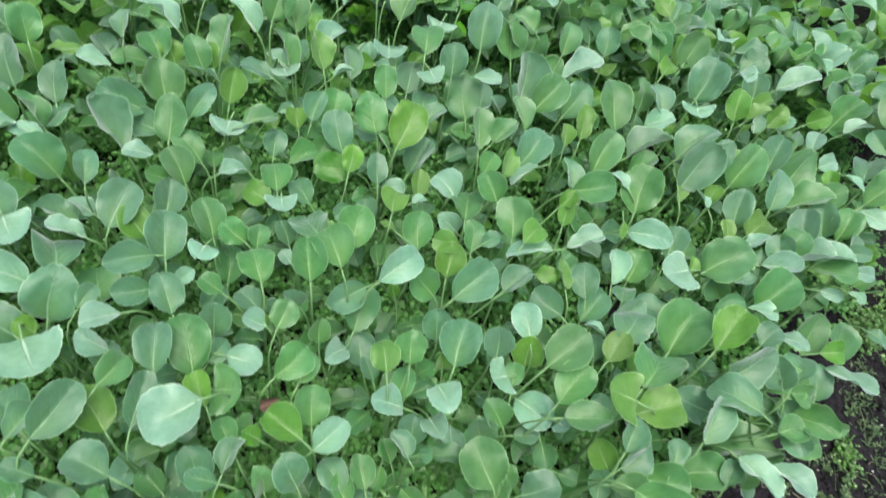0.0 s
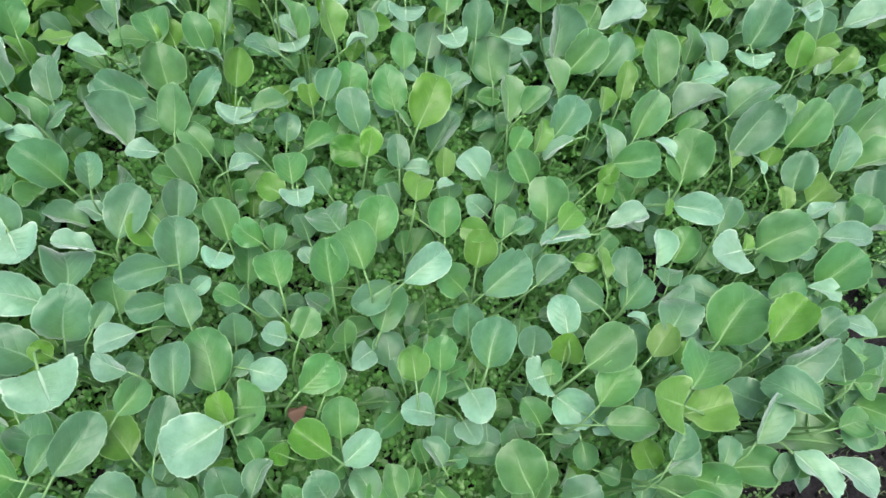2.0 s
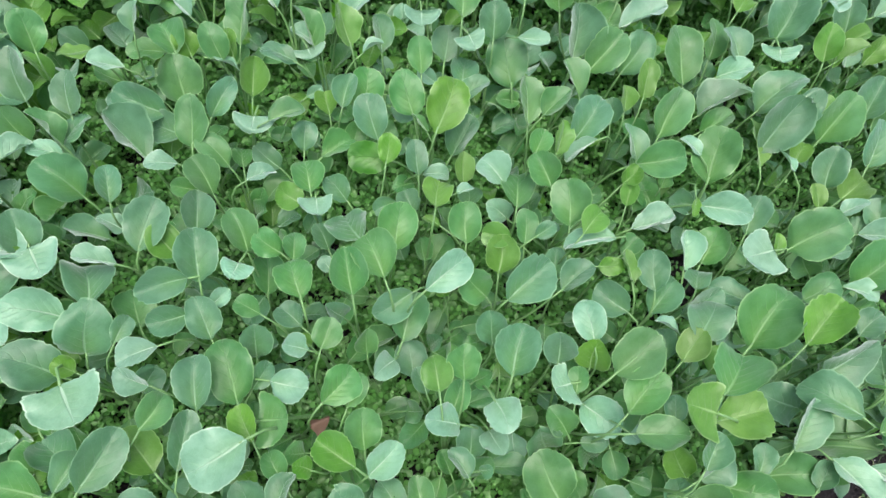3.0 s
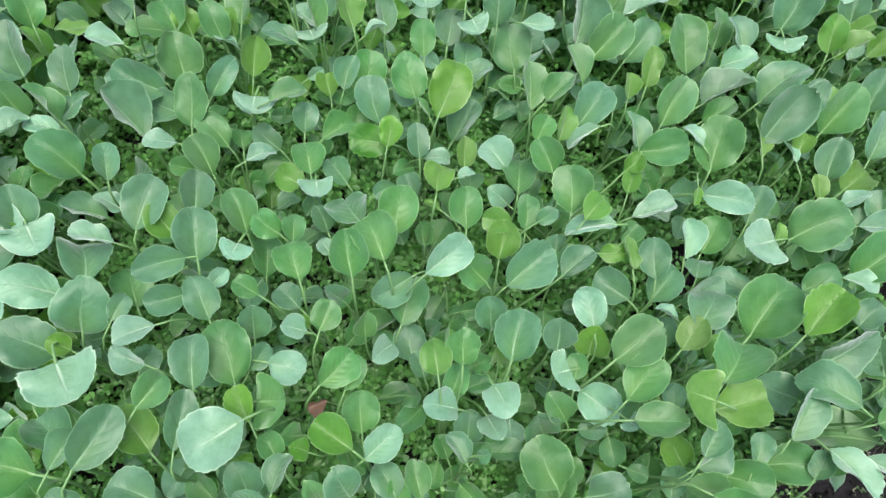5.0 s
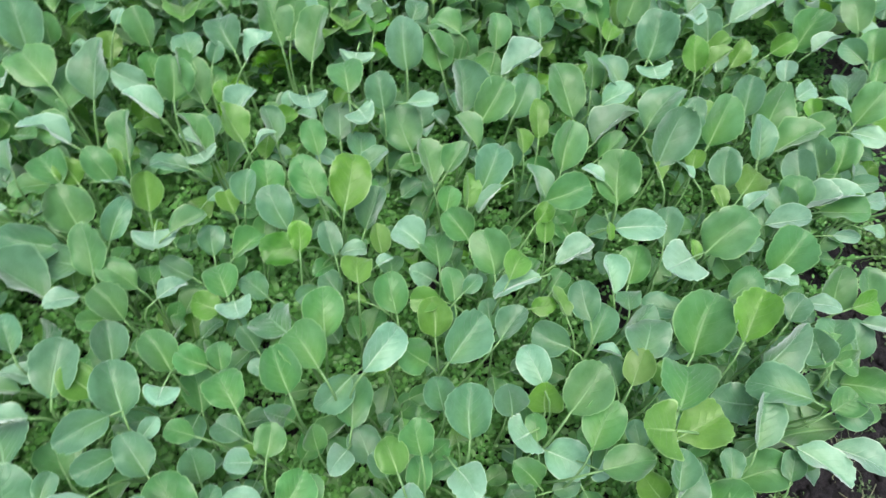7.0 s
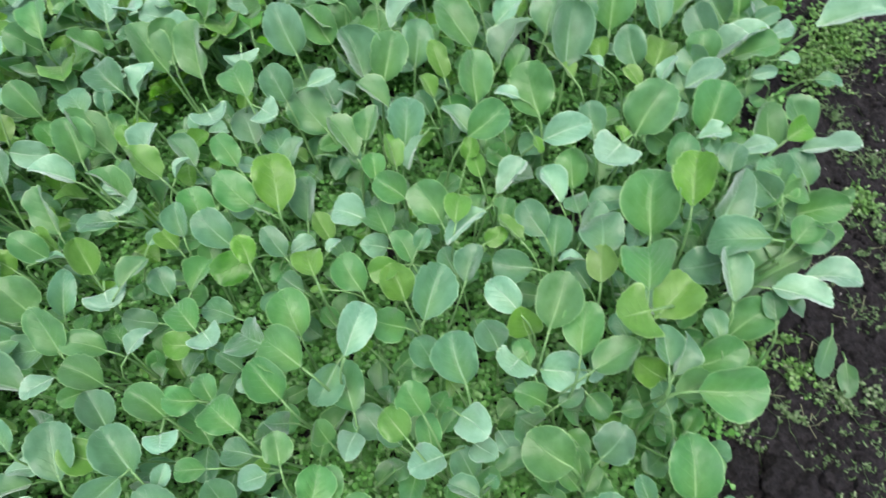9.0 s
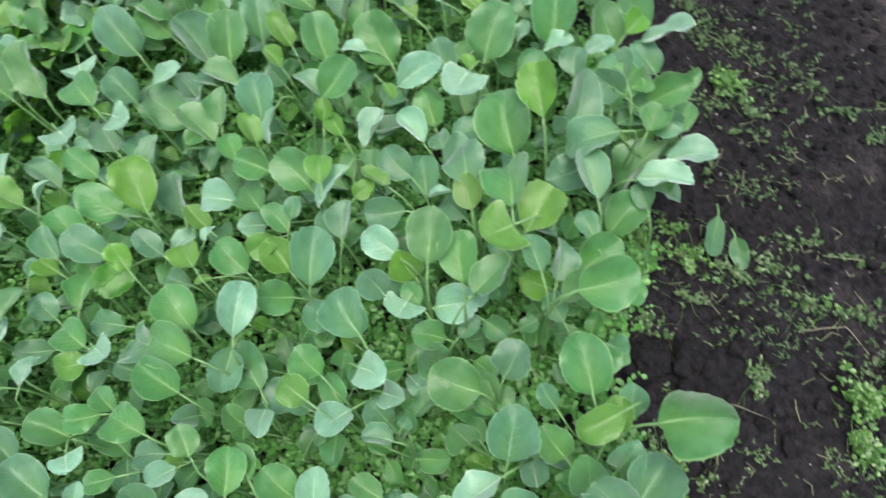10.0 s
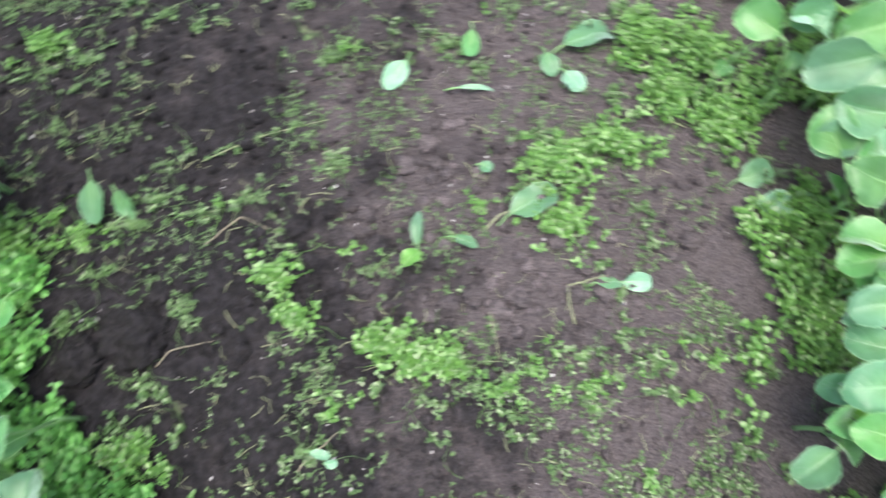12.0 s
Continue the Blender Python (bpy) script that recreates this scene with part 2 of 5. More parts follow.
def blade(length, width, cup, bend, wave, rng, material, rows=28, cols=8, sweep=0.0, crease=0.0):
    """A rounded, obovate leaf blade with a scalloped rim, along y from its base at the origin; z is its upper side."""
    verts, uvs, faces = [], [], []
    ph = [rng.uniform(0, 6.28) for _ in range(5)]
    taper, front = rng.uniform(1.95, 2.3), rng.uniform(1.02, 1.30)
    skew, nick = rng.uniform(-0.06, 0.06), rng.uniform(0.022, 0.042)
    lift, fold, droop = rng.uniform(-0.38, 0.38), rng.uniform(0.10, 0.62), rng.uniform(-0.08, 0.34)
    curl, teeth = rng.choice((-0.9, -0.5, -0.2, 0.0, 0.3, 0.8)), rng.randint(9, 12)
    power = 0.5
    if crease:
        fold, lift, cup = crease, 0.0, 0.12
    if sweep:
        cols, lift, fold, droop, skew, front, taper, power = 14, 0.3 * lift, 0.0, 0.0, 0.0, 1.0, 2.5, 0.40
    for i in range(rows + 1):
        v = 0.5 - 0.5 * math.cos(math.pi * i / rows)
        s = 2 * v ** front - 1
        f = max(0.03, (1 - abs(s) ** taper) ** power) * (1 - 0.40 * math.exp(-(v / 0.10) ** 2))
        for j in range(cols + 1):
            u = 2 * j / cols - 1
            a = abs(u) * f
            x, y = u * f, 2 * v - 1
            rho = min(1.0, math.hypot(x, y))
            round_by = math.atan2(x, -y)
            scallop = (abs(math.sin(teeth * round_by + ph[0] + 0.5 * math.sin(2 * round_by + ph[2]))) ** 0.6 - 0.6) * (0.75 + 0.45 * math.sin(3 * round_by + ph[4]))
            lobe = 0.9 * math.sin(3 * round_by + ph[1]) + 0.6 * math.sin(5 * round_by + ph[3])
            grow = 1 + nick * (2.6 * scallop * rho ** 8 + lobe * rho ** 2)
            x *= grow * width / 2
            x += skew * width * math.sin(math.pi * v)
            y = (y * grow + 1) * length / 2
            z = cup * a * a * width / 2 + bend * length * (0.25 - (v - 0.5) ** 2)
            z += wave * width * math.sin(7 * v + ph[2] + (2.1 if u > 0 else 0.0)) * a * a
            z += 0.35 * wave * width * math.sin(17 * v + ph[4] + 3 * u) * a ** 4
            z += fold * a * width / 2 - droop * length * max(0.0, v - 0.55) ** 2 * 3
            z += curl * width * max(0.0, rho - 0.72) ** 2 * (1.6 if u * lift > 0 else 0.5)
            z += lift * width * u * f * (v - 0.4) - 0.012 * width * math.exp(-(u * 5) ** 2) * (1 - v)
            verts.append((x, y + sweep * width * (0.16 - 0.5 * (u * f) ** 2), z))
            uvs.append((u / 2 + 0.5, v))
    for i in range(rows):
        for j in range(cols):
            k = i * (cols + 1) + j
            faces.append((k, k + 1, k + cols + 2, k + cols + 1))
    return mesh_of("leaf", verts, faces, material, uvs)


def tube(name, points, radii, material, sides=6):
    """A round stalk through points, with a radius at each."""
    verts, faces = [], []
    pts = [Vector(p) for p in points]
    for i, p in enumerate(pts):
        d = (pts[min(i + 1, len(pts) - 1)] - pts[max(i - 1, 0)]).normalized()
        a = d.orthogonal().normalized() if i == 0 else (a - a.dot(d) * d).normalized()
        b = d.cross(a)
        for k in range(sides):
            g = 2 * math.pi * k / sides
            verts.append(p + radii[i] * (math.cos(g) * a + math.sin(g) * b))
    for i in range(len(pts) - 1):
        for k in range(sides):
            q = (k + 1) % sides
            faces.append((i * sides + k, i * sides + q, (i + 1) * sides + q, (i + 1) * sides + k))
    faces.append(tuple(range(sides - 1, -1, -1)))
    faces.append(tuple(range((len(pts) - 1) * sides, len(pts) * sides)))
    return mesh_of(name, [tuple(v) for v in verts], faces, material)


def arc(a, b, out_a, out_b, n=6):
    """Points on a smooth curve from a, leaving along out_a, to b, arriving along out_b."""
    a, b, ca, cb = Vector(a), Vector(b), Vector(out_a), Vector(out_b)
    k = (b - a).length
    pts = []
    for i in range(n + 1):
        t = i / n
        pts.append((1 - t) ** 3 * a + 3 * t * (1 - t) ** 2 * (a + ca * k * 0.38) + 3 * t * t * (1 - t) * (b - cb * k * 0.38) + t ** 3 * b)
    return pts


def leaf_pose(base, azimuth, rise, roll):
    """The pose of a blade at its base: it points along azimuth and rise, and is rolled about its midrib."""
    az, el = radians(azimuth), radians(rise)
    axis = Vector((math.cos(el) * math.cos(az), math.cos(el) * math.sin(az), math.sin(el)))
    up = Vector((0, 0, 1))
    normal = (up - up.dot(axis) * axis).normalized()
    normal = Matrix.Rotation(radians(roll), 3, axis) @ normal
    across = axis.cross(normal)
    m = Matrix((across, axis, normal)).transposed().to_4x4()
    return Matrix.Translation(base) @ m


def ground_height(x, y):
    p = Vector((x, y, 0))
    return 0.012 * noise.fractal(p * 5, 1.0, 2.0, 3) + 0.005 * noise.fractal(p * 22, 0.9, 2.1, 3) - 0.004


def add_leaf(plant, foot, crown, centre, azimuth, rise, roll, length, width, code, rng):
    """One leaf with its petiole, under its seedling. centre is the middle of the blade."""
    tint = TINTS[code[0]]
    sweep = 0.0
    rows = 28 if length > 0.042 else 20
    if "k" in code and width > 1.15 * length:
        # kidney-shaped leaves, their sides swept back round the petiole
        sweep = rng.uniform(0.32, 0.46)
        cup, bend, wave = rng.uniform(0.05, 0.25), rng.uniform(0.0, 0.12), 0.03
    else:
        cup, bend, wave = rng.uniform(-0.05, 0.50), rng.uniform(-0.08, 0.14), rng.uniform(0.04, 0.14)
    crease = 0.52 if "f" in code else 0.0
    pose0 = leaf_pose((0, 0, 0), azimuth, rise, roll)
    if length > 1.9 * width:
        centre = Vector(centre) + (pose0 @ Vector((0, 0.5 * (length - 1.9 * width), 0)))
        length = 1.9 * width
    base = Vector(centre) - (pose0 @ Vector((0, length / 2, 0.2 * bend * length)))
    m = Matrix.Translation(base) @ pose0
    leaf = new("leaf", blade(length, width, cup, bend, wave, rng, tint, rows, 10, sweep, crease))
    leaf.parent = plant
    leaf.matrix_basis = Matrix.Translation(-Vector(foot)) @ m
    inv = m.inverted()
    top = Vector((foot[0], foot[1], crown))
    away = Vector((base.x - foot[0], base.y - foot[1], 0.0))
    start = (Vector((0, 0, 1)) + 0.8 * away / max(0.02, away.length)).normalized()
    axis = (pose0 @ Vector((0, 1, 0)))
    pts = [inv @ p for p in arc(top, base + axis * 0.10 * length, start, axis)]
    thick = 0.0010 + 0.0130 * width
    radii = [thick * (1.25 - 0.5 * i / 6) for i in range(7)]
    pts = [Vector((p.x, p.y, p.z - 0.5 * thick)) for p in pts]
    petiole = new("petiole", tube("petiole", pts, radii, STALK))
    petiole.parent = leaf
    return leaf


LOOKS = {"b": "blue-green", "g": "mid-green", "y": "yellow-green", "p": "sheen-tinted pale", "v": "glossy green", "d": "deep green"}
seedling_feet = []
leaf_spots = []


def seedling(x, y, leaves):
    """A young cabbage plant: a short stem and its leaves, each a blade on a petiole."""
    rng = random.Random(int(x * 7919) * 31 + int(y * 104729))
    z = ground_height(x, y)
    plant = new("cabbage_seedling")
    plant.empty_display_size = 0.02
    plant.location = (x, y, z)
    foot = (x, y, z)
    crown = min(0.055, 0.6 * min(l[2] for l in leaves))
    pts = arc((0, 0, -0.01), (0, 0, crown - z + 0.004), (rng.uniform(-0.2, 0.2), rng.uniform(-0.2, 0.2), 1), (0, 0, 1), 3)
    stem = new("stem", tube("stem", pts, (0.0030, 0.0027, 0.0026, 0.0022), STALK))
    stem.parent = plant
    for cx, cy, cz, azimuth, rise, roll, length, width, code in leaves:
        add_leaf(plant, foot, crown, (cx, cy, cz), azimuth, rise, roll, length, width, code, rng)
        leaf_spots.append((cx, cy))
    for k in range(rng.choice((1, 1, 2))):
        az, reach = rng.uniform(0, 360), rng.uniform(0.018, 0.042)
        size = rng.uniform(0.024, 0.040)
        low = crown + rng.uniform(0.01, 0.045)
        add_leaf(plant, foot, crown * 0.7, (x + reach * math.cos(radians(az)), y + reach * math.sin(radians(az)), low), az, rng.uniform(-5, 45), rng.uniform(-25, 25),
                 size, size * rng.uniform(0.72, 0.92), rng.choice("bgggd"), rng)
    kinds = sorted({l[8][0] for l in leaves}, key=lambda c: -sum(1 for l in leaves if l[8][0] == c))
    words = " and ".join(LOOKS[c] for c in kinds[:2])
    cupped = ", cupped" if any("k" in l[8] for l in leaves) else ""
    tagged(plant, "young cabbage seedling with %s rounded leaves%s" % (words, cupped), "seedling", "cabbage seedlings in the bed")
    seedling_feet.append((x, y))
    return plant


# ---- the ground ----
def build_ground():
    n, cx, cy = 440, 0.68, 0.0
    xs = [cx + 1.25 * s + 48 * s ** 13 for s in (2 * k / n - 1 for k in range(n + 1))]
    ys = [cy + 1.25 * s + 48 * s ** 13 for s in (2 * k / n - 1 for k in range(n + 1))]
    verts, faces = [], []
    for i, y in enumerate(ys):
        for j, x in enumerate(xs):
            z = ground_height(x, y)
            if abs(x - cx) < 1.1 and abs(y - cy) < 1.1:
                p = Vector((x, y, 0))
                rough = 0.6 + 0.8 * max(0.0, noise.noise(p * 4 + Vector((0, 0, 9))) + 0.3)
                d = noise.voronoi(Vector((x * 34 + 1.1 * noise.noise(p * 40), y * 34 + 1.1 * noise.noise(p * 40 + Vector((3, 5, 1))), 0)))[0]
                z += rough * 0.0065 * max(-0.2, 0.42 - d[0])
                z += rough * (0.0050 * noise.noise(p * 55) + 0.0042 * noise.noise(p * 110) + 0.0024 * noise.noise(p * 190))
            verts.append((x, y, z))
    for i in range(n):
        for j in range(n):
            k = i * (n + 1) + j
            faces.append((k, k + 1, k + n + 2, k + n + 1))
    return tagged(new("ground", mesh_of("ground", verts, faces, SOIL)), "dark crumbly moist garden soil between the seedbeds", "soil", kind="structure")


build_ground()


def bed_edge(x, y):
    """How far inside the wide bed's edge along the path."""
    return -0.64 * (x - 0.37) + 0.77 * (y + 0.05) + 0.04 * noise.noise(Vector((x * 5, y * 5, 7)))


def in_first_bed(x, y):
    """The wide bed: a strip that runs beside the path."""
    along = 0.77 * (x - 0.37) + 0.64 * (y + 0.05)
    return 0.0 < bed_edge(x, y) < 1.75 and -1.5 < along < 2.3


def in_second_bed(x, y):
    """The bed on the other side of the path."""
    edge = 0.10 * (x - 0.5) - 0.66 - y + 0.04 * noise.noise(Vector((x * 5, y * 5, 2)))
    return 0.0 < edge < 0.8 and -0.45 < x < 2.2


# ---- weeds: small leaf pairs on thin stems ----
def quads_object(name, verts, quads, material):
    me = bpy.data.meshes.new(name)
    me.vertices.add(len(verts))
    me.vertices.foreach_set("co", np.ascontiguousarray(verts, dtype=np.float32).ravel())
    me.loops.add(4 * len(quads))
    me.loops.foreach_set("vertex_index", np.ascontiguousarray(quads, dtype=np.int32).ravel())
    me.polygons.add(len(quads))
    me.polygons.foreach_set("loop_start", np.arange(len(quads), dtype=np.int32) * 4)
    me.update(calc_edges=True)
    me.validate()
    me.materials.append(material)
    return new(name, me)


def sprigs(rng, xs, ys, zs, tall, size, nodes=3, lean=0.5):
    """Weed sprigs at the given feet: arrays of vertices and four-cornered faces."""
    n = len(xs)
    foot = np.stack([xs, ys, zs], 1)
    tilt = rng.normal(0, lean, (n, 2))
    way = np.concatenate([tilt, np.ones((n, 1))], 1)
    way /= np.linalg.norm(way, axis=1)[:, None]
    h = tall * rng.uniform(0.45, 1.25, n)
    top = foot + way * h[:, None]
    verts, quads, count = [], [], 0
    # stems, as thin three-sided sticks
    for k in range(3):
        g = 2 * np.pi * k / 3
        off = 0.0006 * np.array([np.cos(g), np.sin(g), 0])
        verts += [foot + off, top + off * 0.6]
    stem = np.concatenate(verts).reshape(6, n, 3).transpose(1, 0, 2).reshape(-1, 3)
    base = np.arange(n)[:, None] * 6
    stem_quads = np.concatenate([base + np.array([0, 2, 3, 1]), base + np.array([2, 4, 5, 3]), base + np.array([4, 0, 1, 5])])
    all_v, all_q, count = [stem], [stem_quads], 6 * n
    turn = rng.uniform(0, np.pi, n)
    for node in range(nodes):
        share = 1.0 - 0.28 * node / max(1, nodes - 1) * 2
        at = foot + way * (h * max(0.25, share))[:, None]
        for half in range(2):
            g = turn + node * np.pi / 2 + half * np.pi + rng.normal(0, 0.25, n)
            el = rng.uniform(-0.25, 0.95, n) + 0.2 * (node == 0)
            d = np.stack([np.cos(g) * np.cos(el), np.sin(g) * np.cos(el), np.sin(el)], 1)
            side = np.stack([-np.sin(g), np.cos(g), np.zeros(n)], 1)
            up = np.cross(d, side)
            l = size * rng.uniform(0.6, 1.25, n) * (0.75 + 0.3 * (node > 0))
            w = l * rng.uniform(0.30, 0.42, n)
            l, w = l[:, None], w[:, None]
            fold = 0.28 * w
            p = [at, at + d * l * 0.32 + side * w * 0.85 + up * fold, at + d * l * 0.72 + side * w + up * fold, at + d * l * 1.02 - up * 0.05 * l,
                 at + d * l * 0.72 - side * w + up * fold, at + d * l * 0.32 - side * w * 0.85 + up * fold]
            all_v.append(np.stack(p, 1).reshape(-1, 3))
            b = count + np.arange(n)[:, None] * 6
            all_q += [b + np.array([0, 3, 2, 1]), b + np.array([0, 5, 4, 3])]
            count += 6 * n
    return np.concatenate(all_v), np.concatenate(all_q)


def weed_carpet():
    """The low weeds that cover the soil of the two beds under the seedlings."""
    rng = np.random.RandomState(11)
    xs, ys, zs = [], [], []

    def sow(count, x0, x1, y0, y1):
        for _ in range(count):
            x, y = rng.uniform(x0, x1), rng.uniform(y0, y1)
            if not in_first_bed(x, y - 0.012) and not in_second_bed(x, y):
                continue
            if noise.noise(Vector((x * 9, y * 9, 1))) < (-0.62 if y > -0.45 else 0.06):
                continue
            if y > -0.45 and noise.noise(Vector((x * 16, y * 16, 5))) < 0.34 - 6.5 * bed_edge(x, y):
                continue
            xs.append(x), ys.append(y), zs.append(ground_height(x, y))

    sow(38000, -0.55, 1.15, -0.35, 1.35)
    sow(6000, -1.6, 2.4, -0.4, 2.9)
    v, q = sprigs(rng, np.array(xs), np.array(ys), np.array(zs), 0.046, 0.0098)
    ob = quads_object("weed_carpet", v, q, WEED)
    tagged(ob, "low carpet of small-leaved green chickweed between the seedlings", "weeds", kind="stuff")
    del xs[:], ys[:], zs[:]
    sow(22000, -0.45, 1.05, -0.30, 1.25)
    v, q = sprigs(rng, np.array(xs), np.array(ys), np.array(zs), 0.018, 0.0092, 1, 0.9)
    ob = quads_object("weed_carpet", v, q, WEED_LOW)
    tagged(ob, "creeping weeds close to the soil of the bed, tinted darker for shade", "weeds", kind="stuff")
    del xs[:], ys[:], zs[:]
    sow(8500, 0.3, 1.5, -1.05, -0.5)
    v, q = sprigs(rng, np.array(xs), np.array(ys), np.array(zs), 0.030, 0.0085)
    ob = quads_object("weed_carpet", v, q, WEED_BRIGHT)
    tagged(ob, "low patchy chickweed along the edge of the second bed", "weeds", kind="stuff")


weed_carpet()


def weed_clump(x, y, half_long, half_wide, turn, look_code):
    """A clump of weeds on the path: d dense and bright, m middling, s sparse and straggling, y yellowing."""
    rng = np.random.RandomState(abs(int(x * 9973) * 17 + int(y * 7919)) % 100000)
    per = {"d": 32000, "m": 7200, "s": 13000, "y": 13000}[look_code]
    n = max(10, int(per * math.pi * half_long * half_wide))
    r, g = np.abs(rng.normal(0, 0.56, n)), rng.uniform(0, 2 * np.pi, n)
    a, b = half_long * r * np.cos(g), half_wide * r * np.sin(g)
    c, s = math.cos(radians(turn)), math.sin(radians(turn))
    xs, ys = x + c * a - s * b, y + s * a + c * b
    gaps = {"d": -0.22, "m": 0.0, "s": 0.02, "y": -0.05}[look_code]
    kept = np.array([noise.noise(Vector((p * 36, q * 36, 3))) > gaps for p, q in zip(xs, ys)])
    kept[:6] = True
    xs, ys = xs[kept], ys[kept]
    n = len(xs)
    zs = np.array([ground_height(p, q) for p, q in zip(xs, ys)])
    tall, size = {"d": (0.024, 0.0076), "m": (0.015, 0.0058), "s": (0.010, 0.0046), "y": (0.011, 0.0060)}[look_code]
    v, q = sprigs(rng, xs, ys, zs, tall, size, 3, 0.9 if look_code == "s" else 0.6)
    runs = []
    for k in range(max(2, n // (4 if look_code == 's' else 8))):
        a0, g0 = rng.randint(n), rng.uniform(0, 2 * np.pi)
        p = np.array([xs[a0], ys[a0]])
        line = []
        for step in range(7):
            line.append((p[0], p[1], ground_height(p[0], p[1]) + 0.003 + 0.004 * rng.rand()))
            g0 += rng.normal(0, 0.5)
            p = p + 0.0085 * np.array([math.cos(g0), math.sin(g0)])
        runs.append(np.array(line))
    total = len(v)
    rv, rq = [v], [q]
    for line in runs:
        for k, off in enumerate(((0.0005, 0, 0), (-0.00025, 0.0004, 0.0002), (-0.00025, -0.0004, 0.0002))):
            rv.append(line + np.array(off))
        for k in range(3):
            m = (k + 1) % 3
            for i in range(6):
                rq.append(np.array([[total + 7 * k + i, total + 7 * m + i, total + 7 * m + i + 1, total + 7 * k + i + 1]]))
        total += 21
    v, q = np.concatenate(rv), np.concatenate(rq)
    ob = quads_object("weed_clump", v, q, {"d": WEED_BRIGHT, "m": WEED_BRIGHT if rng.rand() < 0.4 else WEED_DRY, "s": WEED_DRY, "y": WEED_DRY}[look_code])
    words = {"d": "dense clump of bright green chickweed on dark soil", "m": "loose clump of small green weeds on the soil path",
             "s": "thin straggling weeds lying on dark soil", "y": "yellowing patch of weeds on the trodden soil"}[look_code]
    tagged(ob, words, "weeds", "weed clumps on the path", "stuff")


# -- weed clumps by place --
weed_clump(0.693, -0.078, 0.033, 0.024, -163, "d")
weed_clump(0.651, -0.113, 0.026, 0.020, -101, "d")
weed_clump(0.640, -0.218, 0.033, 0.024, -125, "d")
weed_clump(0.623, -0.258, 0.031, 0.022, -133, "d")
weed_clump(0.630, -0.300, 0.028, 0.023, -119, "d")
weed_clump(0.616, -0.325, 0.030, 0.019, -118, "m")
weed_clump(0.555, -0.179, 0.039, 0.026, -105, "m")
weed_clump(0.561, -0.217, 0.028, 0.015, -82, "s")
weed_clump(0.541, 0.028, 0.037, 0.016, -149, "m")
weed_clump(0.497, 0.060, 0.042, 0.024, -103, "m")
weed_clump(0.465, 0.051, 0.036, 0.026, -83, "d")
weed_clump(0.454, 0.007, 0.039, 0.023, -91, "m")
weed_clump(0.415, -0.051, 0.029, 0.021, -131, "m")
weed_clump(0.388, -0.065, 0.037, 0.016, -74, "d")
weed_clump(0.892, -0.401, 0.056, 0.032, -77, "d")
weed_clump(0.935, -0.472, 0.049, 0.032, -82, "d")
weed_clump(0.825, -0.417, 0.038, 0.034, -135, "d")
weed_clump(0.769, -0.464, 0.040, 0.024, -96, "m")
weed_clump(0.929, -0.372, 0.043, 0.022, -79, "m")
weed_clump(1.238, -0.422, 0.039, 0.032, -157, "d")
weed_clump(1.136, -0.459, 0.051, 0.023, -169, "m")
weed_clump(1.159, -0.271, 0.045, 0.024, -161, "m")
weed_clump(1.105, -0.317, 0.027, 0.020, -136, "m")
weed_clump(1.106, -0.392, 0.046, 0.026, -95, "m")
weed_clump(1.050, -0.238, 0.036, 0.026, -84, "y")
weed_clump(1.024, -0.282, 0.030, 0.017, -99, "y")
weed_clump(1.008, -0.085, 0.050, 0.039, -133, "s")
weed_clump(0.926, 0.241, 0.094, 0.020, -69, "s")
weed_clump(0.846, 0.249, 0.040, 0.029, -96, "s")
weed_clump(0.923, 0.323, 0.050, 0.025, -66, "m")
weed_clump(0.738, 0.124, 0.109, 0.022, -70, "s")
weed_clump(0.672, 0.215, 0.056, 0.016, -62, "s")
weed_clump(0.791, -0.022, 0.068, 0.019, -53, "s")
weed_clump(0.875, -0.010, 0.151, 0.007, -63, "s")
weed_clump(0.855, -0.114, 0.027, 0.027, -91, "s")
weed_clump(0.743, -0.167, 0.032, 0.024, -106, "m")
weed_clump(0.721, -0.187, 0.027, 0.016, -86, "s")
weed_clump(0.628, 0.016, 0.028, 0.014, -138, "s")
weed_clump(0.597, 0.158, 0.059, 0.007, -69, "s")
weed_clump(0.496, -0.167, 0.038, 0.019, -96, "s")
weed_clump(0.629, -0.400, 0.063, 0.019, -43, "m")
weed_clump(0.651, -0.454, 0.044, 0.021, -77, "m")
weed_clump(0.681, -0.501, 0.029, 0.025, -107, "m")
weed_clump(0.624, -0.477, 0.056, 0.025, -52, "m")
weed_clump(0.569, -0.392, 0.043, 0.022, -77, "m")
weed_clump(0.581, -0.287, 0.032, 0.023, -113, "s")
weed_clump(0.538, -0.305, 0.024, 0.019, -132, "s")
weed_clump(0.661, -0.548, 0.037, 0.031, -117, "m")
weed_clump(0.627, -0.546, 0.036, 0.021, -94, "m")
weed_clump(0.682, 0.257, 0.036, 0.030, -137, "d")
weed_clump(0.625, 0.257, 0.044, 0.034, -125, "d")
weed_clump(0.575, 0.247, 0.029, 0.026, -125, "d")
weed_clump(0.681, -0.346, 0.032, 0.009, -161, "s")
weed_clump(0.961, 0.250, 0.088, 0.017, -61, "m")
weed_clump(1.019, 0.098, 0.049, 0.016, -49, "m")
weed_clump(1.081, -0.017, 0.041, 0.015, -73, "s")
weed_clump(1.075, -0.156, 0.035, 0.024, -139, "s")
weed_clump(0.826, -0.314, 0.028, 0.021, -87, "m")
weed_clump(0.846, -0.356, 0.028, 0.018, -82, "m")
weed_clump(0.707, -0.287, 0.021, 0.016, -103, "s")
weed_clump(1.007, -0.469, 0.036, 0.022, -77, "m")
weed_clump(0.857, -0.518, 0.042, 0.016, -157, "s")
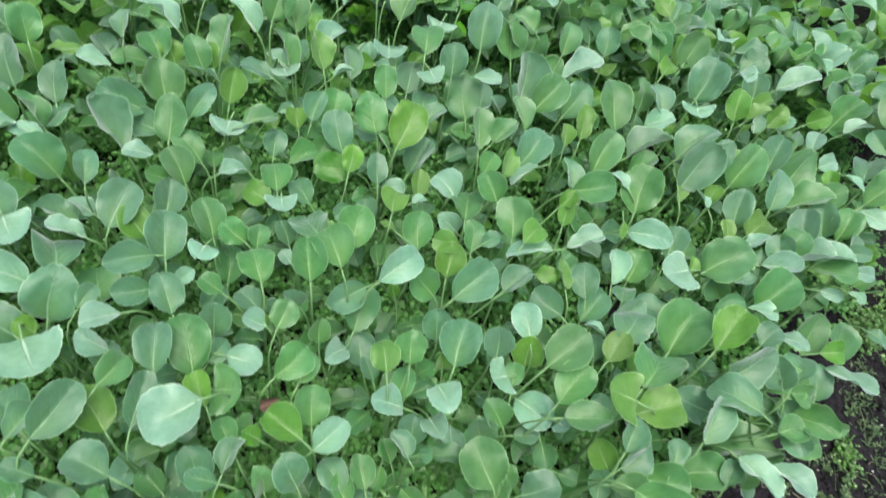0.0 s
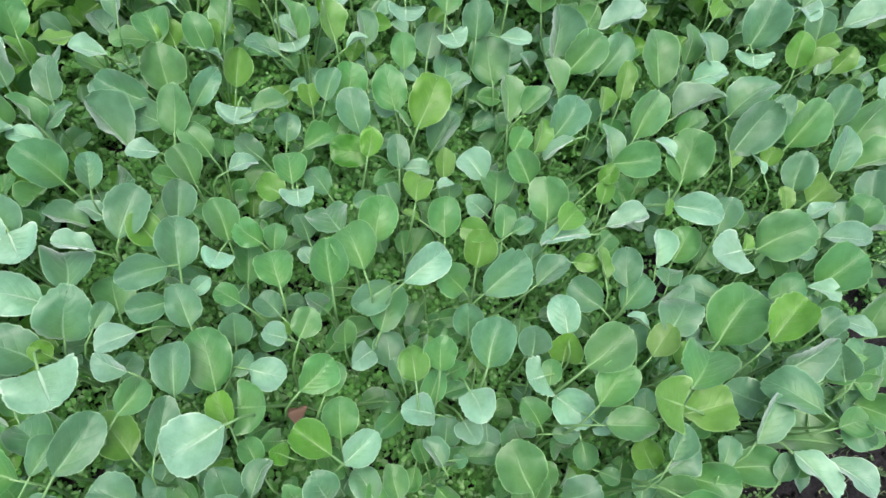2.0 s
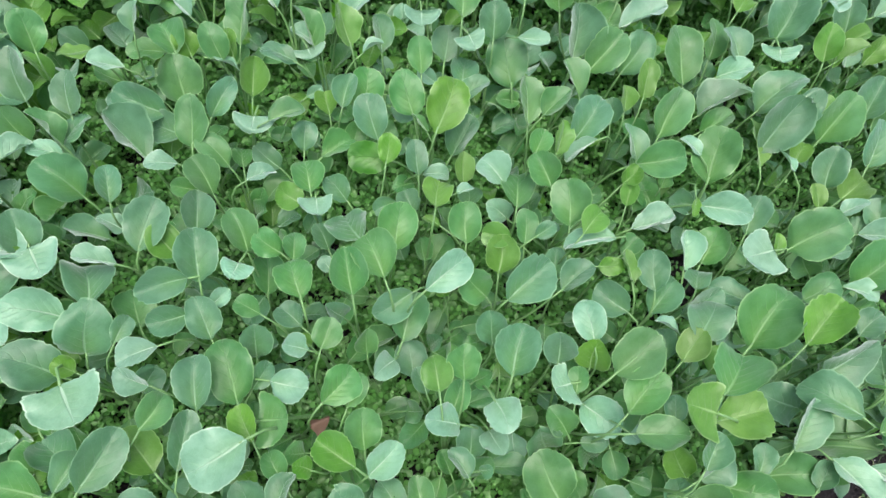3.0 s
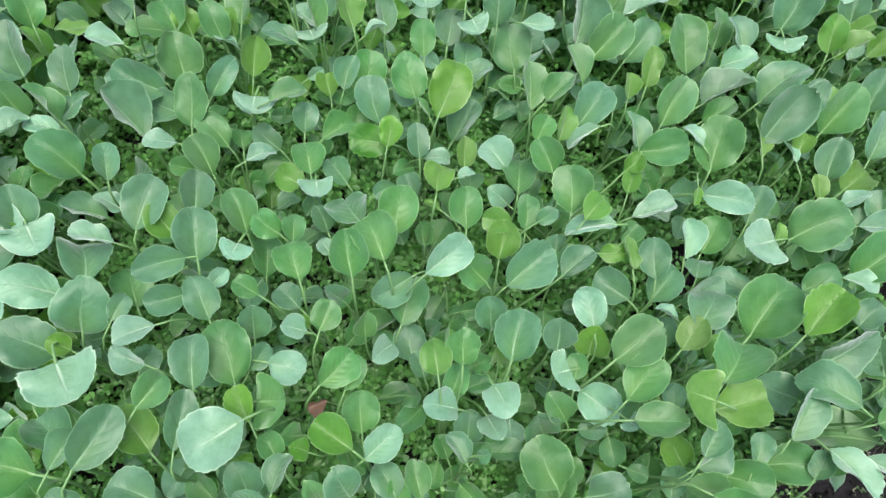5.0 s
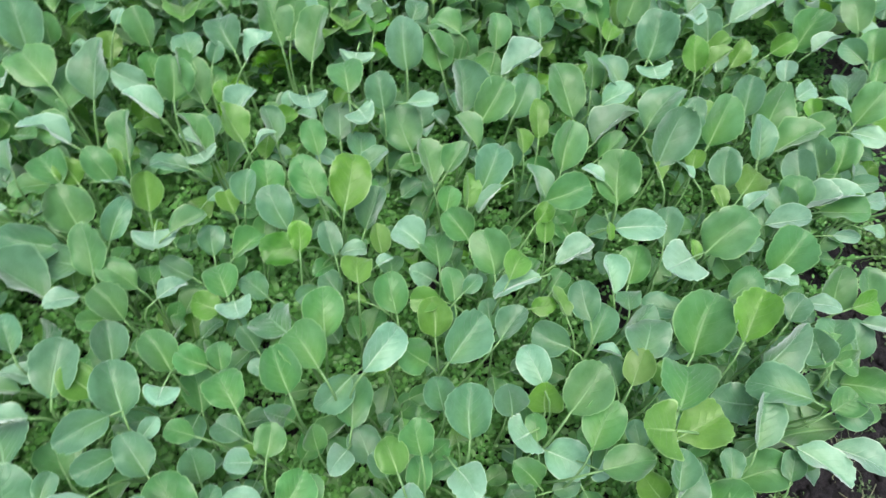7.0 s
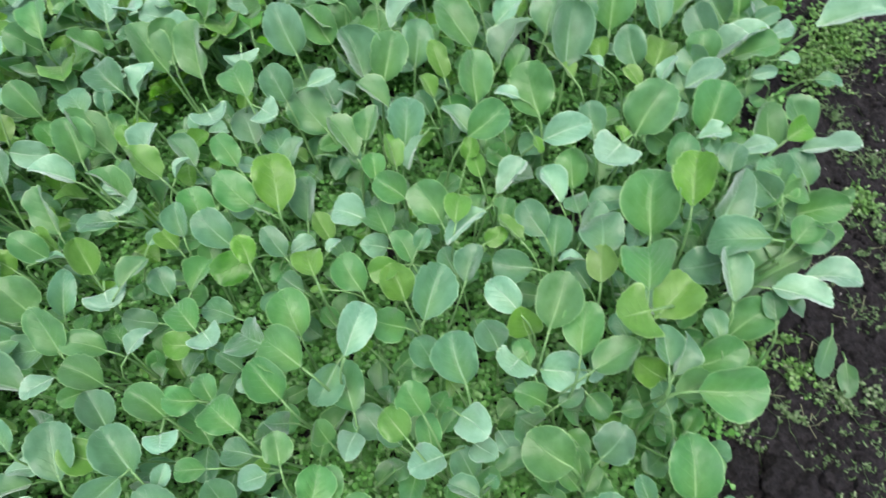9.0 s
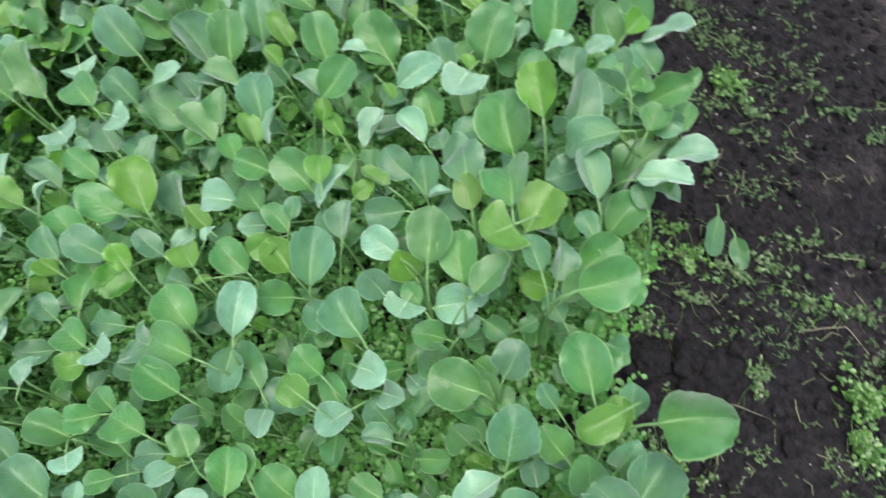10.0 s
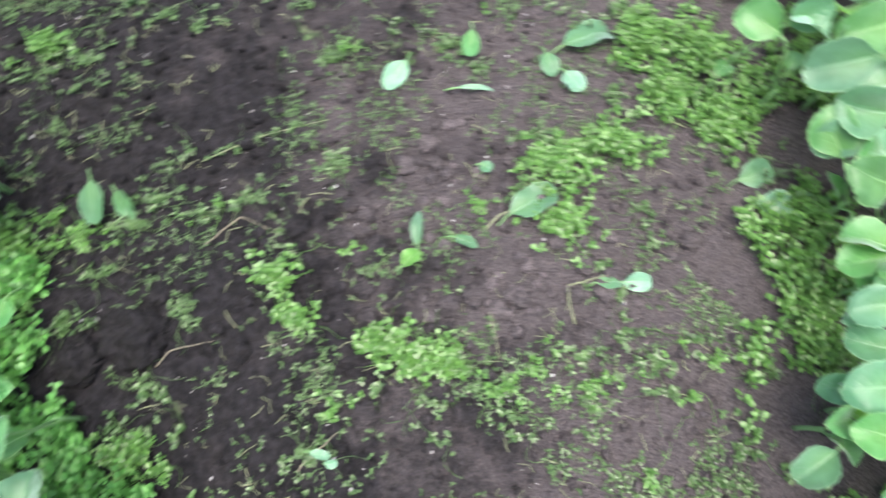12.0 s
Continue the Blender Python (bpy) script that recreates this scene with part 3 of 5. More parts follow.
weed_clump(1.124, -0.114, 0.031, 0.020, -58, "m")
weed_clump(1.090, -0.495, 0.053, 0.038, -137, "d")
weed_clump(1.083, -0.569, 0.053, 0.045, -138, "d")
weed_clump(1.016, -0.544, 0.051, 0.037, -103, "d")
weed_clump(0.987, -0.603, 0.043, 0.036, -137, "d")
weed_clump(0.928, -0.662, 0.048, 0.032, -143, "m")
weed_clump(0.947, -0.490, 0.044, 0.029, -149, "m")
weed_clump(0.752, -0.727, 0.038, 0.032, -113, "d")
weed_clump(0.704, -0.737, 0.045, 0.031, -116, "d")
weed_clump(0.675, -0.676, 0.037, 0.021, -111, "m")
weed_clump(0.678, -0.612, 0.032, 0.021, -111, "m")
weed_clump(0.588, -0.646, 0.036, 0.030, -131, "m")
weed_clump(0.850, -0.697, 0.040, 0.027, -129, "m")
weed_clump(0.533, -0.630, 0.035, 0.018, -91, "m")
weed_clump(0.778, -0.780, 0.042, 0.026, -170, "d")
weed_clump(0.556, -0.697, 0.030, 0.024, -121, "m")
weed_clump(1.172, 0.543, 0.065, 0.054, 40, "d")
weed_clump(1.095, 0.526, 0.057, 0.048, 40, "d")
weed_clump(1.131, 0.501, 0.046, 0.038, 40, "m")
weed_clump(0.964, 0.300, 0.045, 0.038, 40, "m")
weed_clump(1.053, 0.447, 0.040, 0.033, 40, "s")
weed_clump(1.028, 0.389, 0.032, 0.027, 40, "s")
weed_clump(0.701, 0.220, 0.032, 0.027, 40, "m")
weed_clump(0.720, 0.259, 0.028, 0.023, 40, "m")
weed_clump(0.731, 0.220, 0.021, 0.015, -47, "m")
weed_clump(0.718, 0.173, 0.043, 0.018, -69, "m")
weed_clump(0.667, 0.153, 0.048, 0.013, -74, "s")
weed_clump(0.609, 0.168, 0.034, 0.009, -62, "m")
weed_clump(0.778, 0.109, 0.021, 0.013, -82, "m")
weed_clump(0.762, 0.035, 0.030, 0.011, -75, "m")
weed_clump(0.801, -0.018, 0.032, 0.010, -41, "m")
weed_clump(0.643, 0.033, 0.014, 0.013, -114, "s")
weed_clump(0.975, 0.306, 0.028, 0.020, -48, "d")
weed_clump(1.046, 0.146, 0.045, 0.018, -60, "m")
weed_clump(1.051, 0.213, 0.038, 0.015, -30, "s")
weed_clump(0.780, 0.089, 0.042, 0.011, -58, "s")
weed_clump(1.053, 0.351, 0.034, 0.021, -87, "s")
weed_clump(0.492, 0.003, 0.014, 0.009, -45, "m")
weed_clump(0.705, 0.171, 0.059, 0.009, -72, "m")
weed_clump(0.780, 0.015, 0.037, 0.010, -51, "m")
weed_clump(0.867, -0.115, 0.026, 0.017, -131, "m")
weed_clump(0.602, 0.167, 0.037, 0.007, -72, "m")
weed_clump(0.643, 0.021, 0.010, 0.020, -67, "s")
weed_clump(0.844, 0.080, 0.038, 0.007, -56, "m")
weed_clump(0.812, -0.535, 0.018, 0.021, -67, "m")
weed_clump(1.029, -0.104, 0.019, 0.013, -67, "m")
weed_clump(0.781, -0.290, 0.017, 0.007, -77, "s")
weed_clump(0.579, -0.221, 0.017, 0.013, -67, "m")
weed_clump(0.496, -0.147, 0.022, 0.008, -48, "m")
weed_clump(0.603, -0.429, 0.039, 0.017, -77, "m")
weed_clump(0.629, -0.589, 0.030, 0.017, -87, "m")
weed_clump(0.737, -0.496, 0.010, 0.010, -67, "s")
weed_clump(0.602, -0.363, 0.020, 0.010, -91, "m")
weed_clump(0.695, -0.586, 0.026, 0.016, -102, "m")
weed_clump(0.530, -0.545, 0.015, 0.015, -81, "m")
weed_clump(0.557, -0.402, 0.019, 0.012, -81, "m")
weed_clump(0.540, 0.050, 0.010, 0.028, -86, "m")
# -- end of weed clumps by place --


# ---- seedlings ----
# -- seedlings by place --
seedling(-0.187, 0.714, [(-0.206, 0.761, 0.208, 104, 49, 18, 0.050, 0.038, "g"), (-0.216, 0.755, 0.153, 140, 49, 31, 0.041, 0.029, "y")])
seedling(-0.191, 0.650, [(-0.213, 0.710, 0.200, 103, 45, -4, 0.059, 0.041, "b"), (-0.184, 0.633, 0.170, 170, 14, 0, 0.039, 0.024, "p"), (-0.220, 0.663, 0.171, 133, 46, 5, 0.046, 0.034, "g")])
seedling(-0.123, 0.771, [(-0.169, 0.759, 0.176, -153, 15, 21, 0.038, 0.029, "y"), (-0.110, 0.812, 0.178, 87, 39, -28, 0.037, 0.025, "b"), (-0.181, 0.788, 0.157, 164, 44, -19, 0.036, 0.030, "b")])
seedling(-0.078, 0.744, [(-0.132, 0.744, 0.178, -174, 30, 14, 0.040, 0.028, "p")])
seedling(-0.148, 0.626, [(-0.163, 0.696, 0.188, 94, 38, -9, 0.049, 0.034, "b"), (-0.180, 0.652, 0.187, 141, 45, 47, 0.049, 0.033, "g")])
seedling(-0.191, 0.613, [(-0.159, 0.662, 0.168, 57, 10, -11, 0.044, 0.030, "b")])
seedling(-0.254, 0.586, [(-0.212, 0.628, 0.178, 47, -5, -13, 0.039, 0.027, "p")])
seedling(-0.035, 0.684, [(-0.092, 0.701, 0.165, 164, 23, -25, 0.063, 0.041, "bf"), (-0.051, 0.732, 0.169, 106, 39, 9, 0.056, 0.051, "g")])
seedling(-0.024, 0.628, [(-0.032, 0.672, 0.172, 89, 32, -14, 0.061, 0.042, "g"), (-0.059, 0.619, 0.174, -172, 21, 6, 0.035, 0.023, "p"), (-0.067, 0.674, 0.115, 77, 31, 0, 0.023, 0.026, "y")])
seedling(-0.024, 0.651, [(-0.065, 0.677, 0.146, 153, -9, -20, 0.044, 0.040, "b"), (-0.001, 0.706, 0.169, 58, 22, 22, 0.056, 0.028, "bf")])
seedling(-0.058, 0.611, [(-0.103, 0.653, 0.171, 139, 40, 31, 0.069, 0.047, "b")])
seedling(0.019, 0.674, [(0.033, 0.741, 0.165, 84, 34, 15, 0.047, 0.034, "y"), (0.074, 0.686, 0.170, 21, 0, -7, 0.045, 0.030, "g")])
seedling(-0.042, 0.753, [(-0.002, 0.767, 0.154, -7, -25, -38, 0.035, 0.024, "p"), (-0.068, 0.787, 0.171, 116, 14, 2, 0.044, 0.041, "g"), (-0.051, 0.785, 0.165, 124, 43, -2, 0.035, 0.031, "y")])
seedling(0.007, 0.755, [(-0.015, 0.785, 0.169, 119, 42, -1, 0.048, 0.034, "g"), (0.000, 0.791, 0.160, 108, 41, -29, 0.036, 0.025, "y"), (0.009, 0.846, 0.139, 81, 35, -29, 0.065, 0.044, "g")])
seedling(-0.067, 0.819, [(-0.114, 0.811, 0.111, -166, 19, 3, 0.047, 0.033, "g")])
seedling(0.120, 0.768, [(0.062, 0.774, 0.166, 166, 23, 8, 0.044, 0.030, "b"), (0.096, 0.810, 0.172, 115, 39, 43, 0.058, 0.040, "g"), (0.176, 0.801, 0.151, 29, 16, -38, 0.030, 0.020, "p"), (0.108, 0.838, 0.137, 93, 13, 7, 0.033, 0.030, "b")])
seedling(0.054, 0.734, [(0.035, 0.682, 0.160, -97, 3, -7, 0.024, 0.049, "pk"), (0.101, 0.759, 0.108, 33, 12, 26, 0.024, 0.016, "p")])
seedling(0.024, 0.604, [(-0.007, 0.643, 0.157, 141, 32, 2, 0.049, 0.033, "g"), (0.017, 0.658, 0.112, 98, -8, 11, 0.028, 0.025, "g"), (-0.034, 0.592, 0.166, 178, 23, -21, 0.029, 0.022, "g")])
seedling(0.007, 0.569, [(-0.014, 0.604, 0.174, 123, 32, 1, 0.047, 0.036, "g"), (0.050, 0.607, 0.172, 25, -1, -7, 0.034, 0.023, "p")])
seedling(-0.110, 0.555, [(-0.114, 0.595, 0.169, 96, 21, 24, 0.042, 0.027, "b"), (-0.162, 0.597, 0.173, 149, 41, -3, 0.060, 0.049, "d"), (-0.150, 0.556, 0.117, 175, 31, 17, 0.050, 0.034, "b")])
seedling(0.091, 0.631, [(0.046, 0.660, 0.113, 145, 26, -13, 0.041, 0.031, "b"), (0.095, 0.673, 0.144, 84, 28, 11, 0.037, 0.031, "b"), (0.132, 0.671, 0.124, 33, 10, 0, 0.046, 0.031, "g"), (0.111, 0.577, 0.153, -83, 7, 6, 0.023, 0.039, "pk")])
seedling(0.120, 0.693, [(0.062, 0.698, 0.104, -172, 8, -29, 0.028, 0.020, "d"), (0.117, 0.743, 0.108, 104, 8, -2, 0.033, 0.029, "y"), (0.144, 0.731, 0.154, 72, 30, -5, 0.043, 0.030, "b")])
seedling(0.165, 0.751, [(0.142, 0.817, 0.170, 110, 38, 25, 0.054, 0.038, "y"), (0.215, 0.726, 0.118, -19, -12, 27, 0.032, 0.025, "p")])
seedling(0.072, 0.848, [(0.097, 0.785, 0.158, -67, -5, -5, 0.014, 0.047, "pk"), (0.033, 0.895, 0.137, 144, 37, 16, 0.055, 0.038, "p"), (0.075, 0.919, 0.150, 76, 37, 20, 0.061, 0.049, "g")])
seedling(0.195, 0.790, [(0.186, 0.841, 0.127, 101, 37, 28, 0.049, 0.033, "b")])
seedling(0.243, 0.710, [(0.234, 0.776, 0.171, 98, 34, -5, 0.046, 0.032, "g"), (0.303, 0.735, 0.162, 25, 19, -2, 0.042, 0.029, "b")])
seedling(0.278, 0.758, [(0.276, 0.828, 0.127, 81, 9, 2, 0.053, 0.045, "b"), (0.248, 0.776, 0.126, 148, 18, -28, 0.029, 0.021, "p")])
seedling(0.260, 0.864, [(0.303, 0.808, 0.163, -69, 0, 10, 0.025, 0.041, "pk"), (0.269, 0.932, 0.182, 61, 41, -23, 0.075, 0.052, "g")])
seedling(0.232, 0.916, [(0.240, 0.844, 0.159, -90, -7, -9, 0.021, 0.049, "pk"), (0.218, 0.987, 0.166, 99, 44, 16, 0.075, 0.052, "g"), (0.245, 0.984, 0.166, 63, 42, -9, 0.062, 0.043, "g")])
seedling(0.333, 0.768, [(0.334, 0.834, 0.170, 89, 36, -7, 0.051, 0.041, "b")])
seedling(0.371, 0.736, [(0.357, 0.800, 0.132, 103, 31, -15, 0.072, 0.057, "d")])
seedling(0.386, 0.883, [(0.383, 0.810, 0.167, -14, 11, 10, 0.048, 0.022, "p"), (0.412, 0.960, 0.180, 62, 17, 10, 0.038, 0.032, "b")])
seedling(0.428, 0.742, [(0.441, 0.819, 0.174, 86, 36, 13, 0.070, 0.048, "b"), (0.476, 0.786, 0.178, 42, 35, 13, 0.066, 0.048, "g")])
seedling(0.158, 0.687, [(0.167, 0.744, 0.141, 82, 32, 8, 0.055, 0.043, "g")])
seedling(0.245, 0.644, [(0.218, 0.723, 0.165, 109, 30, -9, 0.058, 0.043, "g"), (0.172, 0.650, 0.132, 177, 5, -26, 0.056, 0.040, "v"), (0.263, 0.697, 0.183, 68, 30, 8, 0.070, 0.050, "y"), (0.234, 0.688, 0.157, 131, 22, 40, 0.029, 0.021, "g")])
seedling(0.292, 0.736, [(0.300, 0.791, 0.118, 80, 7, 0, 0.043, 0.038, "b")])
seedling(0.198, 0.635, [(0.175, 0.696, 0.155, 107, 30, -6, 0.057, 0.041, "b"), (0.255, 0.634, 0.125, 0, 3, 2, 0.033, 0.023, "p")])
seedling(0.246, 0.621, [(0.289, 0.686, 0.129, 58, 26, -14, 0.058, 0.040, "b"), (0.190, 0.591, 0.118, -158, -6, -21, 0.030, 0.024, "b")])
seedling(0.383, 0.631, [(0.365, 0.710, 0.178, 94, 29, 25, 0.059, 0.040, "g"), (0.440, 0.686, 0.177, 54, 32, 4, 0.063, 0.044, "b")])
seedling(0.347, 0.666, [(0.402, 0.707, 0.178, 37, 28, -8, 0.046, 0.032, "g")])
seedling(0.499, 0.671, [(0.428, 0.649, 0.170, -160, -23, 41, 0.045, 0.031, "p"), (0.489, 0.722, 0.138, 87, 29, -16, 0.034, 0.030, "b"), (0.534, 0.754, 0.160, 80, 34, 5, 0.060, 0.028, "y"), (0.493, 0.717, 0.177, 88, 30, 7, 0.033, 0.021, "y")])
seedling(0.361, 0.587, [(0.373, 0.647, 0.185, 65, 28, 1, 0.033, 0.028, "g"), (0.320, 0.623, 0.158, 132, 14, -10, 0.042, 0.041, "p")])
seedling(0.391, 0.601, [(0.407, 0.664, 0.168, 74, 29, 32, 0.043, 0.029, "y")])
seedling(0.407, 0.557, [(0.375, 0.613, 0.181, 117, 17, -22, 0.044, 0.037, "g"), (0.483, 0.608, 0.180, 42, 29, 4, 0.028, 0.023, "y"), (0.328, 0.581, 0.130, 152, 29, -25, 0.035, 0.031, "p")])
seedling(0.236, 0.571, [(0.228, 0.639, 0.158, 96, 26, 3, 0.042, 0.028, "b"), (0.284, 0.597, 0.157, 16, 12, -21, 0.021, 0.015, "p"), (0.221, 0.598, 0.118, 114, 2, -10, 0.033, 0.029, "b")])
seedling(0.177, 0.579, [(0.193, 0.648, 0.162, 83, 28, 5, 0.037, 0.027, "y"), (0.133, 0.606, 0.136, 133, 22, -11, 0.037, 0.030, "b")])
seedling(0.140, 0.645, [(0.156, 0.688, 0.124, 70, 26, 13, 0.034, 0.028, "g")])
seedling(0.120, 0.557, [(0.100, 0.614, 0.155, 100, 1, 3, 0.043, 0.038, "g"), (0.080, 0.589, 0.152, 147, 5, -14, 0.036, 0.033, "y")])
seedling(0.291, 0.568, [(0.288, 0.638, 0.133, 91, 25, 10, 0.039, 0.026, "y"), (0.295, 0.607, 0.116, 83, -22, -6, 0.037, 0.032, "d")])
seedling(0.458, 0.688, [(0.431, 0.751, 0.167, 113, 25, 20, 0.053, 0.036, "g")])
seedling(0.492, 0.759, [(0.531, 0.810, 0.145, 52, 36, 5, 0.066, 0.047, "b")])
seedling(0.470, 0.837, [(0.541, 0.855, 0.166, 14, 29, -19, 0.067, 0.046, "p"), (0.522, 0.910, 0.171, 74, 39, 14, 0.052, 0.035, "g"), (0.429, 0.891, 0.166, 94, 36, -13, 0.057, 0.047, "g")])
seedling(0.600, 0.723, [(0.589, 0.798, 0.163, 98, 30, -4, 0.079, 0.054, "g")])
seedling(0.629, 0.759, [(0.639, 0.823, 0.162, 81, 36, 25, 0.056, 0.039, "g")])
seedling(0.682, 0.737, [(0.656, 0.804, 0.180, 110, 23, 0, 0.051, 0.036, "b")])
seedling(0.593, 0.769, [(0.657, 0.771, 0.164, 2, 28, 4, 0.047, 0.033, "p")])
seedling(0.721, 0.796, [(0.750, 0.860, 0.175, 64, 42, -12, 0.077, 0.059, "b")])
seedling(0.711, 0.866, [(0.721, 0.794, 0.176, -99, -3, 17, 0.022, 0.051, "pk"), (0.740, 0.921, 0.173, 57, 42, -3, 0.063, 0.047, "g"), (0.695, 0.939, 0.157, 94, 35, -27, 0.052, 0.042, "g")])
seedling(0.787, 0.743, [(0.793, 0.811, 0.181, 81, 35, -22, 0.052, 0.036, "y")])
seedling(0.773, 0.797, [(0.841, 0.826, 0.176, 10, 40, -3, 0.038, 0.027, "y"), (0.825, 0.797, 0.180, 16, 40, -30, 0.043, 0.030, "y")])
seedling(0.840, 0.787, [(0.873, 0.812, 0.167, 45, 43, 19, 0.045, 0.030, "y"), (0.848, 0.868, 0.165, 86, 35, -32, 0.050, 0.041, "b")])
seedling(0.532, 0.652, [(0.563, 0.712, 0.155, 62, 35, 10, 0.068, 0.046, "g")])
seedling(0.569, 0.694, [(0.633, 0.724, 0.162, 14, 32, -38, 0.072, 0.050, "b"), (0.629, 0.705, 0.145, 21, 33, -5, 0.046, 0.032, "g")])
seedling(0.656, 0.703, [(0.714, 0.740, 0.165, 32, 39, -21, 0.075, 0.052, "b")])
seedling(0.626, 0.611, [(0.684, 0.674, 0.193, 51, 38, 18, 0.083, 0.056, "b"), (0.577, 0.659, 0.165, 128, 5, 11, 0.033, 0.023, "p")])
seedling(0.682, 0.588, [(0.656, 0.657, 0.176, 102, 19, 26, 0.062, 0.043, "y"), (0.718, 0.647, 0.170, 58, 16, -15, 0.032, 0.027, "y")])
seedling(0.725, 0.636, [(0.736, 0.705, 0.188, 74, 35, -23, 0.047, 0.033, "b"), (0.773, 0.692, 0.182, 52, 39, 1, 0.072, 0.050, "g")])
seedling(0.818, 0.646, [(0.835, 0.724, 0.179, 67, 37, -23, 0.060, 0.042, "b"), (0.868, 0.644, 0.186, 7, 38, -25, 0.067, 0.047, "g"), (0.866, 0.695, 0.177, 53, 39, 15, 0.083, 0.057, "g"), (0.902, 0.653, 0.187, 0, 43, 24, 0.050, 0.038, "g")])
seedling(0.441, 0.623, [(0.522, 0.627, 0.185, 0, 26, 20, 0.059, 0.045, "gf")])
seedling(0.592, 0.579, [(0.611, 0.648, 0.159, 73, 31, -17, 0.073, 0.058, "g")])
seedling(0.528, 0.602, [(0.509, 0.672, 0.146, 102, 22, 14, 0.048, 0.033, "b"), (0.604, 0.570, 0.166, -20, 20, 18, 0.063, 0.040, "pf")])
seedling(0.719, 0.555, [(0.746, 0.620, 0.182, 72, 31, -25, 0.054, 0.041, "b"), (0.781, 0.600, 0.165, 37, 9, -7, 0.048, 0.040, "y"), (0.693, 0.632, 0.177, 117, 6, 26, 0.033, 0.023, "p"), (0.755, 0.563, 0.189, 19, 38, -34, 0.034, 0.023, "p")])
seedling(0.759, 0.562, [(0.814, 0.653, 0.186, 76, 32, 10, 0.062, 0.042, "b"), (0.786, 0.528, 0.186, -22, 37, -4, 0.052, 0.036, "p"), (0.831, 0.542, 0.188, -10, 41, -29, 0.069, 0.048, "p")])
seedling(-0.162, 0.480, [(-0.190, 0.533, 0.180, 106, 32, 22, 0.047, 0.041, "b"), (-0.187, 0.508, 0.173, 145, 39, 4, 0.025, 0.017, "y")])
seedling(-0.160, 0.541, [(-0.192, 0.557, 0.110, 154, 37, -4, 0.026, 0.023, "d")])
seedling(-0.068, 0.490, [(-0.110, 0.501, 0.186, 178, 30, 27, 0.042, 0.029, "p"), (-0.065, 0.544, 0.177, 73, 16, 10, 0.060, 0.046, "b")])
seedling(-0.199, 0.553, [(-0.170, 0.503, 0.179, -61, 2, -7, 0.036, 0.054, "pk")])
seedling(-0.099, 0.432, [(-0.125, 0.484, 0.160, 108, -12, 22, 0.057, 0.050, "b"), (-0.159, 0.446, 0.185, 176, 35, 0, 0.062, 0.043, "p")])
seedling(-0.082, 0.547, [(-0.121, 0.565, 0.125, 157, 33, 23, 0.033, 0.023, "p")])
seedling(-0.017, 0.498, [(-0.048, 0.529, 0.167, 129, 30, 3, 0.042, 0.036, "y"), (-0.019, 0.565, 0.162, 89, 24, 17, 0.047, 0.036, "b")])
seedling(-0.000, 0.439, [(-0.011, 0.509, 0.178, 96, 22, 15, 0.058, 0.045, "b"), (-0.034, 0.439, 0.177, -160, 17, -18, 0.041, 0.031, "b"), (0.014, 0.465, 0.166, 47, 0, 21, 0.024, 0.019, "p"), (-0.054, 0.401, 0.194, -152, 17, 9, 0.040, 0.028, "p")])
seedling(0.022, 0.495, [(-0.040, 0.472, 0.186, -155, 17, -22, 0.053, 0.035, "bf")])
seedling(0.051, 0.488, [(0.028, 0.543, 0.163, 113, 26, 5, 0.050, 0.036, "g")])
seedling(0.046, 0.541, [(0.031, 0.493, 0.180, -108, 20, -10, 0.022, 0.035, "pk")])
seedling(0.098, 0.484, [(0.060, 0.527, 0.163, 147, 21, -9, 0.037, 0.031, "g"), (0.089, 0.523, 0.165, 87, 20, 10, 0.030, 0.025, "g")])
seedling(0.056, 0.458, [(0.053, 0.510, 0.108, 92, 18, 11, 0.051, 0.037, "g")])
seedling(-0.106, 0.374, [(-0.107, 0.425, 0.182, 74, 43, 31, 0.061, 0.053, "b"), (-0.158, 0.394, 0.176, 162, 34, 1, 0.060, 0.049, "b"), (-0.074, 0.428, 0.184, 66, 1, 25, 0.029, 0.021, "b")])
seedling(-0.062, 0.414, [(-0.084, 0.466, 0.124, 111, -12, 17, 0.049, 0.044, "g")])
seedling(0.026, 0.385, [(0.000, 0.441, 0.172, 112, 20, 10, 0.047, 0.035, "b"), (0.089, 0.371, 0.167, -13, -4, 5, 0.038, 0.035, "p")])
seedling(0.104, 0.423, [(0.046, 0.449, 0.185, 153, 20, -6, 0.029, 0.023, "g"), (0.091, 0.485, 0.167, 107, 1, 4, 0.046, 0.041, "g")])
seedling(0.139, 0.400, [(0.085, 0.448, 0.147, 138, -3, -4, 0.034, 0.030, "b"), (0.103, 0.418, 0.163, 140, 41, -3, 0.019, 0.017, "y"), (0.096, 0.404, 0.199, 176, 42, 1, 0.031, 0.024, "pk")])
seedling(0.051, 0.371, [(0.051, 0.420, 0.153, 91, 41, 14, 0.041, 0.035, "b")])
seedling(0.190, 0.490, [(0.151, 0.555, 0.141, 118, -29, -10, 0.056, 0.049, "b"), (0.204, 0.548, 0.162, 81, 20, 4, 0.057, 0.046, "g")])
seedling(0.207, 0.431, [(0.176, 0.504, 0.189, 112, 0, -5, 0.056, 0.049, "g"), (0.254, 0.480, 0.199, 36, 12, 22, 0.059, 0.038, "pf"), (0.188, 0.391, 0.142, -137, 34, -10, 0.035, 0.029, "p")])
seedling(0.167, 0.426, [(0.149, 0.486, 0.189, 99, 18, 2, 0.051, 0.040, "g"), (0.133, 0.454, 0.142, 159, 49, -12, 0.029, 0.025, "b")])
